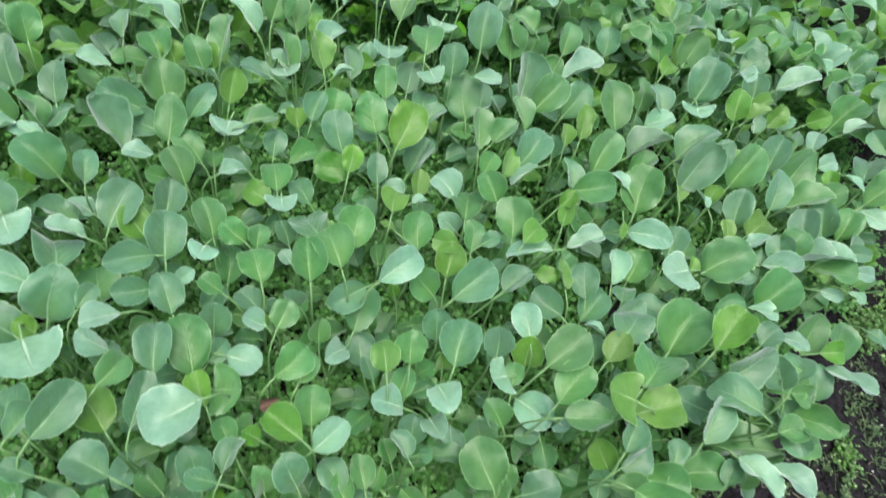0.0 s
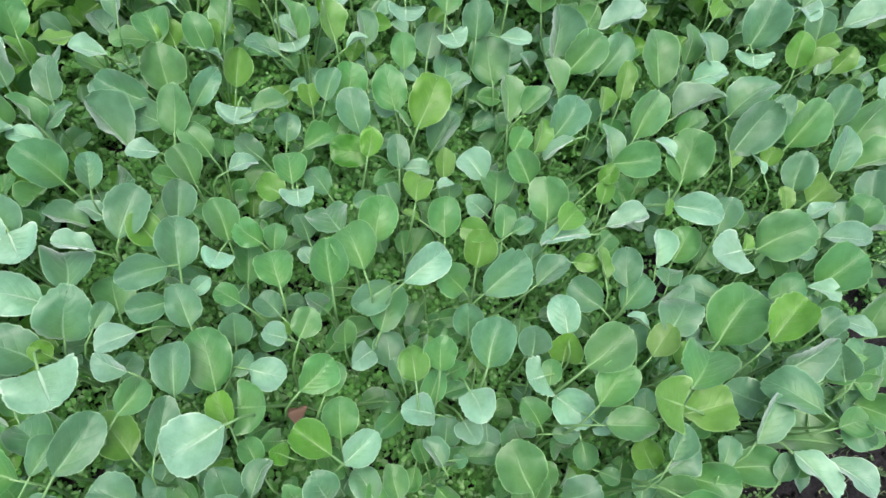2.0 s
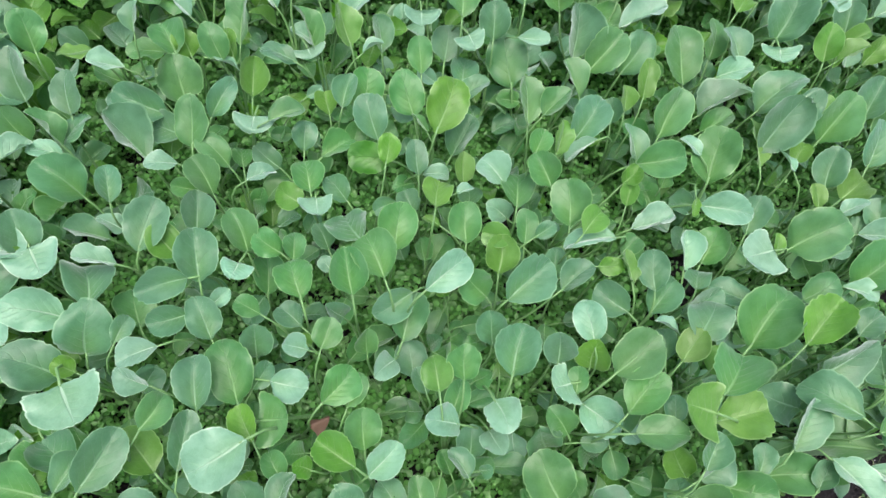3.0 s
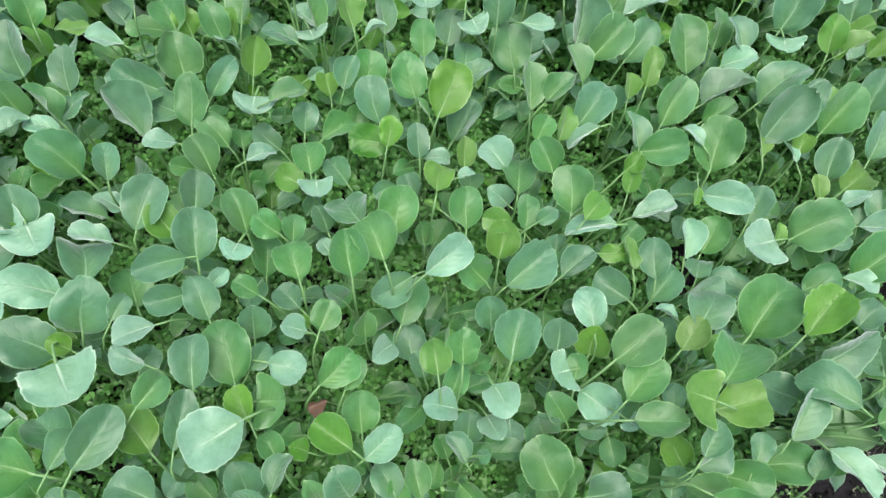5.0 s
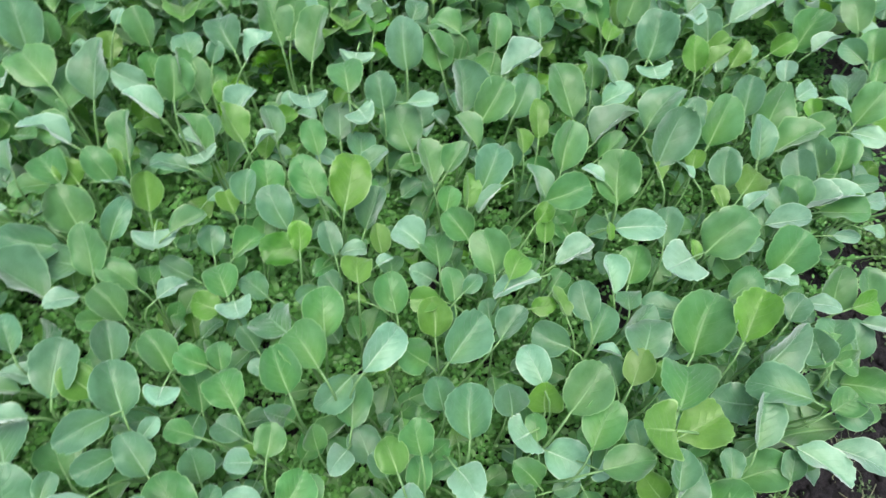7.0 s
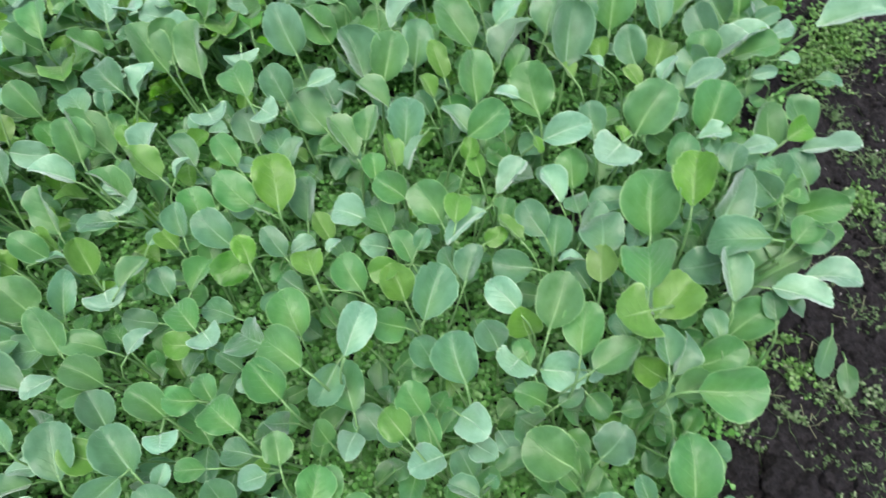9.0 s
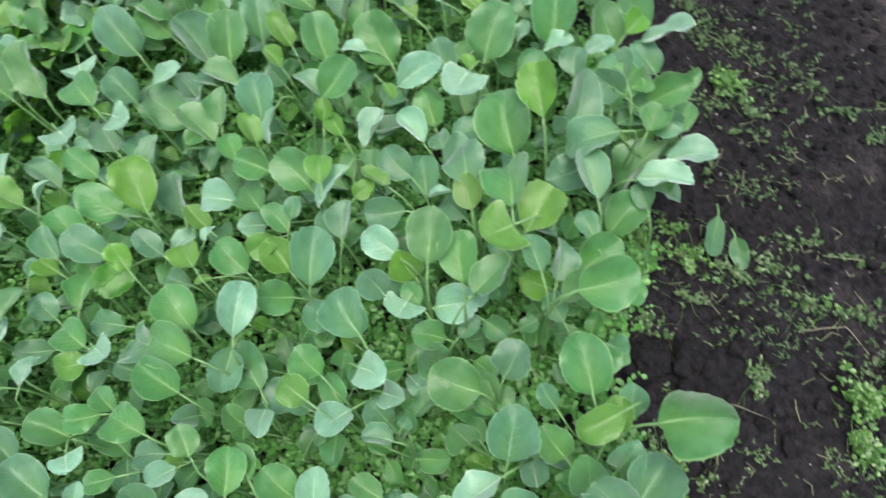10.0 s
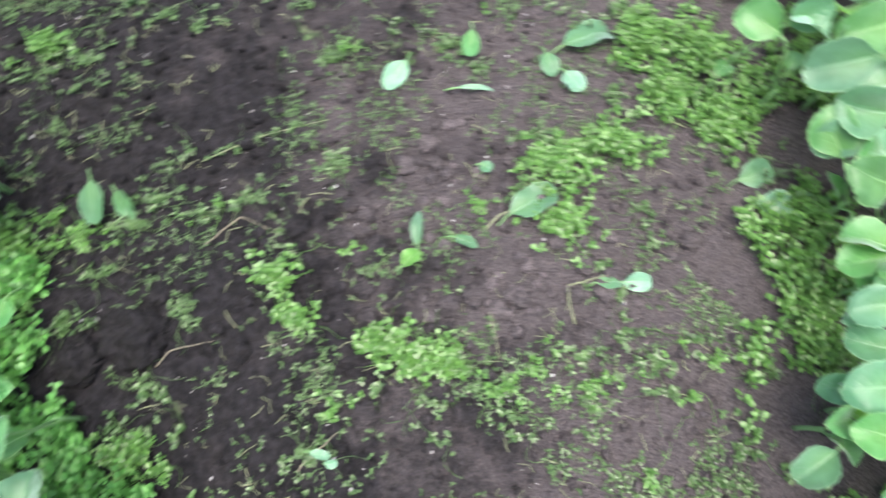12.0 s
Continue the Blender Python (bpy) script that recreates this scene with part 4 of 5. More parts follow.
seedling(0.145, 0.491, [(0.117, 0.548, 0.129, 116, 22, -2, 0.033, 0.026, "b"), (0.122, 0.510, 0.140, 131, 18, -6, 0.021, 0.018, "p")])
seedling(0.242, 0.522, [(0.251, 0.589, 0.162, 79, -14, 1, 0.043, 0.036, "y")])
seedling(0.272, 0.493, [(0.285, 0.560, 0.146, 91, 21, -6, 0.050, 0.040, "g"), (0.198, 0.459, 0.149, -147, -5, -20, 0.049, 0.036, "bf")])
seedling(0.308, 0.520, [(0.248, 0.558, 0.149, 151, 8, 0, 0.030, 0.011, "y"), (0.372, 0.539, 0.174, 30, 21, 11, 0.027, 0.020, "b")])
seedling(0.387, 0.502, [(0.319, 0.539, 0.154, 163, -2, -21, 0.037, 0.030, "y"), (0.442, 0.493, 0.181, -5, 17, 17, 0.029, 0.022, "y"), (0.424, 0.542, 0.193, 47, 6, 2, 0.037, 0.032, "y"), (0.403, 0.574, 0.177, 93, 22, -15, 0.055, 0.047, "g")])
seedling(0.323, 0.441, [(0.323, 0.519, 0.148, 84, 19, -7, 0.046, 0.040, "y"), (0.289, 0.479, 0.158, 144, 35, -18, 0.045, 0.039, "g"), (0.349, 0.479, 0.171, 38, 19, 16, 0.066, 0.048, "bf"), (0.402, 0.481, 0.179, 36, 21, -18, 0.045, 0.031, "b")])
seedling(0.351, 0.483, [(0.351, 0.548, 0.165, 89, 21, 2, 0.040, 0.027, "g")])
seedling(0.344, 0.534, [(0.350, 0.602, 0.149, 82, -5, -8, 0.049, 0.042, "g")])
seedling(0.484, 0.531, [(0.421, 0.524, 0.180, -174, -18, 35, 0.059, 0.040, "p"), (0.482, 0.589, 0.167, 77, 25, -13, 0.031, 0.022, "y")])
seedling(0.389, 0.456, [(0.393, 0.513, 0.134, 84, 18, -11, 0.037, 0.027, "b")])
seedling(0.183, 0.384, [(0.216, 0.449, 0.136, 73, 12, 3, 0.057, 0.041, "d"), (0.168, 0.424, 0.124, 91, 42, 4, 0.031, 0.027, "g")])
seedling(0.271, 0.446, [(0.257, 0.485, 0.118, 112, 36, -9, 0.019, 0.017, "y")])
seedling(0.116, 0.353, [(0.126, 0.422, 0.177, 71, 9, 10, 0.034, 0.031, "g"), (0.074, 0.336, 0.178, 0, 19, 0, 0.030, 0.054, "gk")])
seedling(0.297, 0.389, [(0.310, 0.436, 0.132, 95, 34, -9, 0.042, 0.037, "b"), (0.303, 0.333, 0.187, -77, 34, 11, 0.042, 0.038, "p")])
seedling(0.315, 0.331, [(0.332, 0.403, 0.166, 73, 12, -7, 0.058, 0.049, "b"), (0.246, 0.330, 0.165, 172, 27, 6, 0.042, 0.034, "pk"), (0.313, 0.386, 0.144, 113, 64, -18, 0.028, 0.024, "y")])
seedling(0.386, 0.330, [(0.372, 0.402, 0.179, 95, 43, -16, 0.040, 0.036, "b"), (0.446, 0.387, 0.207, 39, 21, -5, 0.062, 0.050, "g"), (0.415, 0.395, 0.167, 82, 54, -18, 0.042, 0.039, "y"), (0.454, 0.307, 0.221, -3, 20, -13, 0.052, 0.036, "g")])
seedling(0.424, 0.356, [(0.408, 0.429, 0.181, 102, 8, -18, 0.048, 0.036, "p"), (0.444, 0.308, 0.175, -57, 41, 7, 0.015, 0.024, "pk"), (0.377, 0.363, 0.169, -165, 14, 8, 0.022, 0.048, "pk"), (0.437, 0.282, 0.126, -84, 2, 17, 0.031, 0.028, "d")])
seedling(0.243, 0.346, [(0.218, 0.405, 0.115, 99, 9, -2, 0.042, 0.037, "b"), (0.295, 0.357, 0.115, 14, 8, -6, 0.033, 0.022, "d"), (0.295, 0.379, 0.134, 20, 54, 6, 0.028, 0.025, "g"), (0.227, 0.377, 0.132, 113, 6, -4, 0.031, 0.022, "b")])
seedling(0.449, 0.544, [(0.514, 0.558, 0.154, 11, 24, -23, 0.053, 0.036, "p")])
seedling(0.625, 0.502, [(0.647, 0.568, 0.152, 69, 28, -4, 0.053, 0.037, "b"), (0.696, 0.526, 0.192, 20, 36, 4, 0.073, 0.060, "g")])
seedling(0.560, 0.626, [(0.555, 0.566, 0.183, -96, -23, -33, 0.023, 0.016, "y")])
seedling(0.542, 0.447, [(0.540, 0.516, 0.168, 87, 18, 17, 0.047, 0.032, "p"), (0.557, 0.484, 0.154, 62, -22, -22, 0.035, 0.030, "b"), (0.582, 0.527, 0.153, 61, 27, -14, 0.049, 0.040, "g")])
seedling(0.440, 0.488, [(0.482, 0.529, 0.148, 42, 6, 0, 0.031, 0.027, "g")])
seedling(0.483, 0.416, [(0.460, 0.491, 0.186, 103, 12, 23, 0.037, 0.025, "y"), (0.548, 0.452, 0.168, 31, 26, 26, 0.054, 0.036, "b"), (0.509, 0.464, 0.157, 52, 23, -9, 0.049, 0.039, "b"), (0.492, 0.487, 0.183, 89, 15, -21, 0.048, 0.036, "b")])
seedling(0.494, 0.408, [(0.440, 0.456, 0.175, 136, -4, -22, 0.045, 0.038, "b")])
seedling(0.693, 0.509, [(0.615, 0.501, 0.200, -166, -1, 1, 0.037, 0.056, "pk"), (0.736, 0.512, 0.168, 7, 35, -28, 0.028, 0.020, "p"), (0.741, 0.460, 0.181, -30, 26, -21, 0.038, 0.026, "p"), (0.721, 0.585, 0.175, 96, 17, -10, 0.032, 0.022, "y")])
seedling(0.643, 0.445, [(0.642, 0.517, 0.193, 83, 21, -4, 0.023, 0.015, "y"), (0.703, 0.468, 0.165, 30, 34, -5, 0.047, 0.037, "d")])
seedling(0.767, 0.482, [(0.771, 0.541, 0.166, 77, 25, -31, 0.040, 0.028, "b"), (0.701, 0.505, 0.153, 136, 41, -49, 0.039, 0.035, "d"), (0.793, 0.557, 0.181, 79, 24, -33, 0.043, 0.039, "b"), (0.813, 0.560, 0.193, 61, 27, -24, 0.048, 0.043, "g")])
seedling(0.702, 0.445, [(0.766, 0.489, 0.185, 38, 35, -12, 0.067, 0.054, "g"), (0.749, 0.412, 0.210, -35, 31, -14, 0.040, 0.027, "p")])
seedling(0.657, 0.428, [(0.593, 0.464, 0.158, 148, -16, 11, 0.053, 0.037, "b")])
seedling(0.501, 0.348, [(0.540, 0.428, 0.192, 53, -5, -16, 0.058, 0.049, "b"), (0.503, 0.409, 0.155, 91, 9, -22, 0.035, 0.029, "b"), (0.517, 0.398, 0.192, 53, 22, -13, 0.042, 0.034, "y"), (0.562, 0.387, 0.161, 44, 23, -12, 0.036, 0.032, "y")])
seedling(0.558, 0.369, [(0.614, 0.426, 0.190, 53, 25, -17, 0.079, 0.066, "g"), (0.497, 0.423, 0.181, 141, -11, 42, 0.029, 0.020, "p")])
seedling(0.601, 0.336, [(0.650, 0.414, 0.230, 51, 28, -19, 0.060, 0.045, "y"), (0.676, 0.377, 0.215, 31, 32, 25, 0.066, 0.045, "b"), (0.492, 0.327, 0.240, 165, 15, -5, 0.037, 0.057, "yk")])
seedling(0.665, 0.357, [(0.711, 0.412, 0.217, 37, 14, -15, 0.036, 0.031, "b"), (0.732, 0.335, 0.165, -12, -2, 10, 0.046, 0.036, "b")])
seedling(-0.081, 0.370, [(-0.125, 0.392, 0.180, 153, 28, 4, 0.024, 0.022, "y")])
seedling(-0.139, 0.413, [(-0.103, 0.354, 0.216, -59, 13, -10, 0.044, 0.064, "pk")])
seedling(-0.128, 0.300, [(-0.149, 0.344, 0.170, 113, 18, 23, 0.027, 0.022, "d")])
seedling(-0.103, 0.231, [(-0.069, 0.303, 0.217, 66, -8, 25, 0.060, 0.040, "bf"), (-0.144, 0.279, 0.207, 167, 23, -8, 0.052, 0.051, "g"), (-0.095, 0.294, 0.212, 66, -11, 1, 0.039, 0.027, "b")])
seedling(-0.077, 0.264, [(-0.122, 0.308, 0.178, 134, -2, 18, 0.043, 0.040, "b")])
seedling(-0.007, 0.251, [(-0.047, 0.310, 0.181, 128, 17, 14, 0.051, 0.040, "y"), (-0.001, 0.317, 0.205, 84, 1, 22, 0.055, 0.029, "bf")])
seedling(-0.004, 0.356, [(-0.057, 0.377, 0.191, 157, 26, -30, 0.035, 0.024, "p")])
seedling(-0.061, 0.284, [(-0.028, 0.344, 0.212, 60, -5, 20, 0.038, 0.030, "g")])
seedling(0.012, 0.298, [(0.004, 0.371, 0.199, 95, 10, 2, 0.053, 0.037, "b")])
seedling(0.042, 0.325, [(0.030, 0.385, 0.175, 106, 13, 3, 0.067, 0.046, "g"), (0.059, 0.383, 0.156, 59, 1, 14, 0.032, 0.024, "b")])
seedling(0.079, 0.274, [(0.052, 0.333, 0.193, 113, 10, -8, 0.037, 0.026, "y")])
seedling(0.094, 0.329, [(0.033, 0.301, 0.225, -150, 8, 0, 0.057, 0.054, "p"), (0.139, 0.368, 0.180, 48, 3, 18, 0.046, 0.038, "gf")])
seedling(0.024, 0.232, [(-0.036, 0.256, 0.202, 156, 21, 10, 0.043, 0.038, "b")])
seedling(0.070, 0.210, [(0.089, 0.269, 0.190, 71, -4, -28, 0.037, 0.025, "b"), (0.052, 0.263, 0.161, 111, 33, 14, 0.040, 0.036, "b")])
seedling(0.116, 0.238, [(0.080, 0.293, 0.181, 118, 6, 9, 0.030, 0.024, "g"), (0.064, 0.246, 0.192, 168, 12, -10, 0.031, 0.021, "b")])
seedling(0.140, 0.303, [(0.097, 0.305, 0.151, -176, 55, -3, 0.031, 0.026, "g"), (0.155, 0.363, 0.173, 67, 5, 6, 0.037, 0.028, "g"), (0.185, 0.295, 0.161, 43, 13, 10, 0.044, 0.033, "p"), (0.105, 0.290, 0.174, 164, 45, 2, 0.026, 0.022, "y")])
seedling(-0.036, 0.239, [(-0.092, 0.251, 0.201, 166, 27, -7, 0.030, 0.021, "b")])
seedling(0.259, 0.302, [(0.238, 0.375, 0.192, 98, 8, -4, 0.037, 0.033, "y"), (0.264, 0.357, 0.148, 70, 7, -2, 0.039, 0.027, "g"), (0.267, 0.386, 0.193, 90, 25, -5, 0.038, 0.035, "g"), (0.324, 0.286, 0.102, -1, 8, -25, 0.041, 0.027, "d")])
seedling(0.181, 0.264, [(0.164, 0.326, 0.162, 94, 21, 3, 0.044, 0.039, "g"), (0.136, 0.303, 0.168, 144, 6, 2, 0.048, 0.036, "y")])
seedling(0.182, 0.350, [(0.221, 0.347, 0.115, -9, 52, 8, 0.028, 0.025, "d")])
seedling(0.274, 0.256, [(0.282, 0.312, 0.113, 87, 26, -6, 0.037, 0.034, "b"), (0.296, 0.285, 0.099, 54, 29, -5, 0.029, 0.026, "g"), (0.294, 0.282, 0.130, 6, 39, 22, 0.017, 0.016, "b"), (0.264, 0.288, 0.142, 124, -2, 20, 0.035, 0.024, "b")])
seedling(0.280, 0.358, [(0.305, 0.310, 0.139, -67, 34, 9, 0.034, 0.030, "p")])
seedling(0.399, 0.291, [(0.363, 0.312, 0.117, 131, 59, -24, 0.050, 0.044, "d"), (0.379, 0.329, 0.130, 129, 25, -14, 0.039, 0.034, "g"), (0.455, 0.350, 0.195, 48, 17, -11, 0.056, 0.043, "g"), (0.396, 0.370, 0.156, 81, 9, -13, 0.030, 0.024, "g")])
seedling(0.374, 0.215, [(0.362, 0.272, 0.134, 112, 12, -11, 0.060, 0.055, "g"), (0.417, 0.242, 0.156, 17, 38, -8, 0.045, 0.041, "b")])
seedling(0.373, 0.375, [(0.423, 0.332, 0.139, -41, 10, 13, 0.051, 0.045, "p")])
seedling(0.365, 0.307, [(0.417, 0.306, 0.125, -1, 15, 2, 0.032, 0.022, "b")])
seedling(0.236, 0.198, [(0.222, 0.260, 0.143, 103, -2, 6, 0.039, 0.027, "g"), (0.204, 0.246, 0.126, 108, 17, 0, 0.035, 0.024, "g"), (0.191, 0.259, 0.129, 121, -1, 2, 0.040, 0.032, "b"), (0.314, 0.139, 0.149, -40, -1, 8, 0.046, 0.040, "b")])
seedling(0.176, 0.209, [(0.148, 0.255, 0.162, 123, 49, 7, 0.045, 0.039, "b")])
seedling(0.133, 0.206, [(0.119, 0.248, 0.157, 112, 59, 14, 0.036, 0.030, "g")])
seedling(0.336, 0.194, [(0.327, 0.233, 0.113, 94, 55, -17, 0.043, 0.039, "g")])
seedling(0.499, 0.279, [(0.504, 0.336, 0.153, 84, 6, -21, 0.031, 0.025, "b"), (0.570, 0.250, 0.160, -12, 26, 3, 0.054, 0.042, "g"), (0.545, 0.364, 0.215, 47, -17, -20, 0.065, 0.056, "g")])
seedling(0.474, 0.307, [(0.550, 0.323, 0.206, 10, 11, -2, 0.056, 0.050, "y")])
seedling(0.579, 0.252, [(0.618, 0.312, 0.206, 59, 15, 15, 0.059, 0.040, "b"), (0.637, 0.262, 0.139, -2, 29, -1, 0.059, 0.045, "g")])
seedling(0.697, 0.301, [(0.649, 0.337, 0.212, 136, -23, -4, 0.064, 0.045, "b"), (0.723, 0.249, 0.179, -47, 24, -16, 0.056, 0.038, "p"), (0.750, 0.376, 0.204, 56, -3, -32, 0.042, 0.040, "b")])
seedling(0.677, 0.317, [(0.621, 0.341, 0.164, 161, 14, -18, 0.051, 0.045, "b"), (0.733, 0.292, 0.188, -50, 20, 36, 0.038, 0.032, "b"), (0.724, 0.304, 0.198, 12, 11, -2, 0.036, 0.034, "g")])
seedling(0.759, 0.292, [(0.695, 0.290, 0.146, 170, -31, 26, 0.076, 0.052, "g"), (0.714, 0.366, 0.214, 112, 30, -48, 0.043, 0.038, "b")])
seedling(0.464, 0.229, [(0.500, 0.288, 0.231, 61, 13, 2, 0.039, 0.027, "b"), (0.529, 0.274, 0.179, 33, 20, 36, 0.047, 0.032, "b"), (0.521, 0.241, 0.167, -14, 23, -13, 0.044, 0.031, "g"), (0.492, 0.171, 0.132, -42, 38, 23, 0.035, 0.030, "g")])
seedling(0.546, 0.222, [(0.502, 0.282, 0.147, 117, 22, -22, 0.038, 0.034, "y"), (0.582, 0.279, 0.173, 69, 10, -8, 0.037, 0.025, "b")])
seedling(0.634, 0.207, [(0.662, 0.261, 0.155, 59, 14, -28, 0.034, 0.025, "b")])
seedling(0.479, 0.190, [(0.498, 0.248, 0.141, 68, 5, -21, 0.037, 0.028, "b")])
seedling(0.642, 0.317, [(0.681, 0.251, 0.177, -63, 19, -10, 0.060, 0.042, "p")])
seedling(0.438, 0.279, [(0.466, 0.259, 0.121, -26, 17, 7, 0.024, 0.019, "d"), (0.418, 0.296, 0.092, 157, 47, -32, 0.033, 0.029, "g")])
seedling(0.306, 0.153, [(0.360, 0.189, 0.173, 32, 35, 7, 0.059, 0.051, "b")])
seedling(0.421, 0.121, [(0.458, 0.182, 0.187, 59, 17, -8, 0.064, 0.050, "g"), (0.475, 0.126, 0.138, 27, 16, -2, 0.035, 0.030, "b"), (0.483, 0.074, 0.211, -46, 27, 16, 0.070, 0.062, "g"), (0.416, 0.190, 0.156, 76, 13, -9, 0.029, 0.021, "b")])
seedling(0.496, 0.111, [(0.426, 0.135, 0.187, 160, -9, -11, 0.051, 0.034, "y")])
seedling(0.378, 0.094, [(0.448, 0.128, 0.160, 18, 15, 2, 0.037, 0.032, "y"), (0.387, 0.155, 0.142, 82, 23, -9, 0.041, 0.036, "g"), (0.425, 0.093, 0.147, 8, 49, 4, 0.040, 0.035, "b"), (0.402, 0.012, 0.139, -58, 7, 8, 0.085, 0.059, "p")])
seedling(0.360, 0.058, [(0.425, 0.060, 0.145, 7, 14, 0, 0.059, 0.053, "b"), (0.386, 0.107, 0.139, 55, 51, -8, 0.050, 0.043, "g")])
seedling(0.369, 0.013, [(0.372, 0.086, 0.228, 86, 3, -8, 0.047, 0.042, "b")])
seedling(0.312, 0.019, [(0.343, 0.085, 0.203, 60, 46, -6, 0.083, 0.072, "b")])
seedling(0.367, 0.161, [(0.297, 0.178, 0.164, 165, 0, 43, 0.056, 0.037, "p")])
seedling(0.261, 0.141, [(0.236, 0.213, 0.152, 109, 13, -2, 0.039, 0.034, "b"), (0.259, 0.184, 0.152, 94, 11, 0, 0.041, 0.036, "g")])
seedling(0.306, 0.092, [(0.279, 0.142, 0.154, 111, 40, -5, 0.049, 0.044, "g")])
seedling(-0.090, 0.961, [(-0.097, 1.015, 0.176, 90, 47, 20, 0.068, 0.055, "b"), (-0.075, 1.029, 0.152, 87, 44, 21, 0.043, 0.031, "g")])
seedling(-0.049, 0.884, [(-0.091, 0.966, 0.152, 121, 12, -4, 0.065, 0.059, "g"), (-0.021, 0.957, 0.145, 69, 35, -12, 0.080, 0.055, "b"), (-0.076, 0.949, 0.122, 105, 3, 10, 0.075, 0.067, "g"), (-0.079, 0.901, 0.118, 127, -10, -11, 0.050, 0.045, "g")])
seedling(-0.025, 0.981, [(-0.010, 1.026, 0.114, 78, 40, 23, 0.040, 0.032, "y"), (0.015, 1.039, 0.151, 54, 30, 15, 0.025, 0.017, "p"), (0.018, 0.937, 0.142, -19, -33, 29, 0.045, 0.037, "p")])
seedling(0.053, 0.970, [(0.041, 1.024, 0.143, 105, 46, -17, 0.056, 0.039, "g")])
seedling(0.047, 0.933, [(0.042, 0.977, 0.116, 99, 43, 7, 0.037, 0.032, "g")])
seedling(0.122, 0.871, [(0.094, 0.927, 0.138, 111, 39, 33, 0.078, 0.054, "g"), (0.125, 0.932, 0.126, 95, 20, 2, 0.039, 0.035, "g"), (0.134, 0.942, 0.164, 59, 36, 22, 0.031, 0.023, "b"), (0.133, 0.891, 0.144, 77, 37, -8, 0.031, 0.021, "y")])
seedling(0.124, 0.906, [(0.099, 0.973, 0.150, 97, 7, 3, 0.044, 0.041, "b"), (0.187, 0.946, 0.161, 38, 29, -24, 0.054, 0.037, "p")])
seedling(0.093, 0.983, [(0.093, 1.036, 0.126, 88, 13, 9, 0.037, 0.034, "d")])
seedling(0.174, 0.905, [(0.152, 0.970, 0.166, 105, 21, -8, 0.051, 0.046, "b")])
seedling(0.115, 0.820, [(0.155, 0.866, 0.147, 43, 26, -9, 0.050, 0.034, "p")])
seedling(-0.012, 0.812, [(-0.067, 0.836, 0.179, 161, 39, 30, 0.058, 0.040, "p")])
seedling(0.290, 0.788, [(0.293, 0.861, 0.177, 86, 9, -2, 0.050, 0.046, "g")])
seedling(0.334, 0.943, [(0.313, 0.888, 0.183, -112, -9, 2, 0.018, 0.047, "pk")])
seedling(0.375, 0.826, [(0.383, 0.899, 0.180, 84, 38, -4, 0.074, 0.051, "b")])
seedling(0.332, 0.877, [(0.351, 0.940, 0.179, 70, -19, 13, 0.037, 0.031, "v")])
seedling(0.588, 0.855, [(0.589, 0.917, 0.170, 87, 37, -18, 0.045, 0.038, "b")])
seedling(0.585, 0.911, [(0.578, 0.966, 0.144, 96, 36, -21, 0.044, 0.035, "b")])
seedling(0.663, 0.839, [(0.697, 0.890, 0.159, 54, 6, -2, 0.035, 0.030, "y")])
seedling(0.860, 0.885, [(0.930, 0.882, 0.176, 0, 36, -7, 0.069, 0.047, "p")])
seedling(0.970, 0.801, [(1.024, 0.875, 0.162, 59, 7, -25, 0.060, 0.049, "b"), (1.019, 0.839, 0.163, 37, 44, -2, 0.067, 0.052, "g"), (1.007, 0.794, 0.183, 1, 40, -25, 0.044, 0.030, "p")])
seedling(0.878, 0.800, [(0.940, 0.805, 0.179, 5, 39, 24, 0.040, 0.032, "y")])
seedling(1.107, 0.779, [(1.100, 0.849, 0.177, 90, 28, -30, 0.068, 0.046, "g")])
seedling(1.066, 0.705, [(1.033, 0.766, 0.189, 115, 4, -50, 0.044, 0.034, "b"), (1.078, 0.772, 0.190, 74, 36, -35, 0.052, 0.043, "g")])
seedling(0.871, 0.690, [(0.907, 0.751, 0.189, 68, 25, -26, 0.032, 0.028, "p"), (0.917, 0.710, 0.188, 17, 15, 13, 0.034, 0.029, "p")])
seedling(0.925, 0.623, [(0.912, 0.682, 0.190, 80, 30, -35, 0.028, 0.023, "y"), (0.998, 0.668, 0.194, 35, 44, -8, 0.067, 0.049, "g")])
seedling(0.914, 0.737, [(0.957, 0.683, 0.187, -53, 8, -19, 0.039, 0.027, "p")])
seedling(0.961, 0.643, [(0.989, 0.709, 0.186, 62, 6, -31, 0.050, 0.043, "b")])
seedling(0.834, 0.518, [(0.838, 0.592, 0.190, 84, 23, -35, 0.056, 0.041, "b")])
seedling(0.885, 0.544, [(0.910, 0.603, 0.192, 62, 34, -27, 0.052, 0.042, "g"), (0.885, 0.614, 0.179, 89, 27, -42, 0.054, 0.045, "b")])
seedling(0.937, 0.678, [(0.985, 0.629, 0.176, -47, 17, 13, 0.047, 0.032, "p")])
seedling(0.698, 0.358, [(0.769, 0.315, 0.187, -34, 31, 16, 0.055, 0.038, "g"), (0.751, 0.346, 0.200, -13, 6, 21, 0.031, 0.029, "g")])
seedling(0.766, 0.361, [(0.795, 0.428, 0.193, 69, 36, -13, 0.058, 0.040, "g")])
seedling(0.756, 0.413, [(0.811, 0.402, 0.201, 0, 14, 14, 0.032, 0.030, "y"), (0.822, 0.365, 0.203, -47, 28, -23, 0.064, 0.044, "p")])
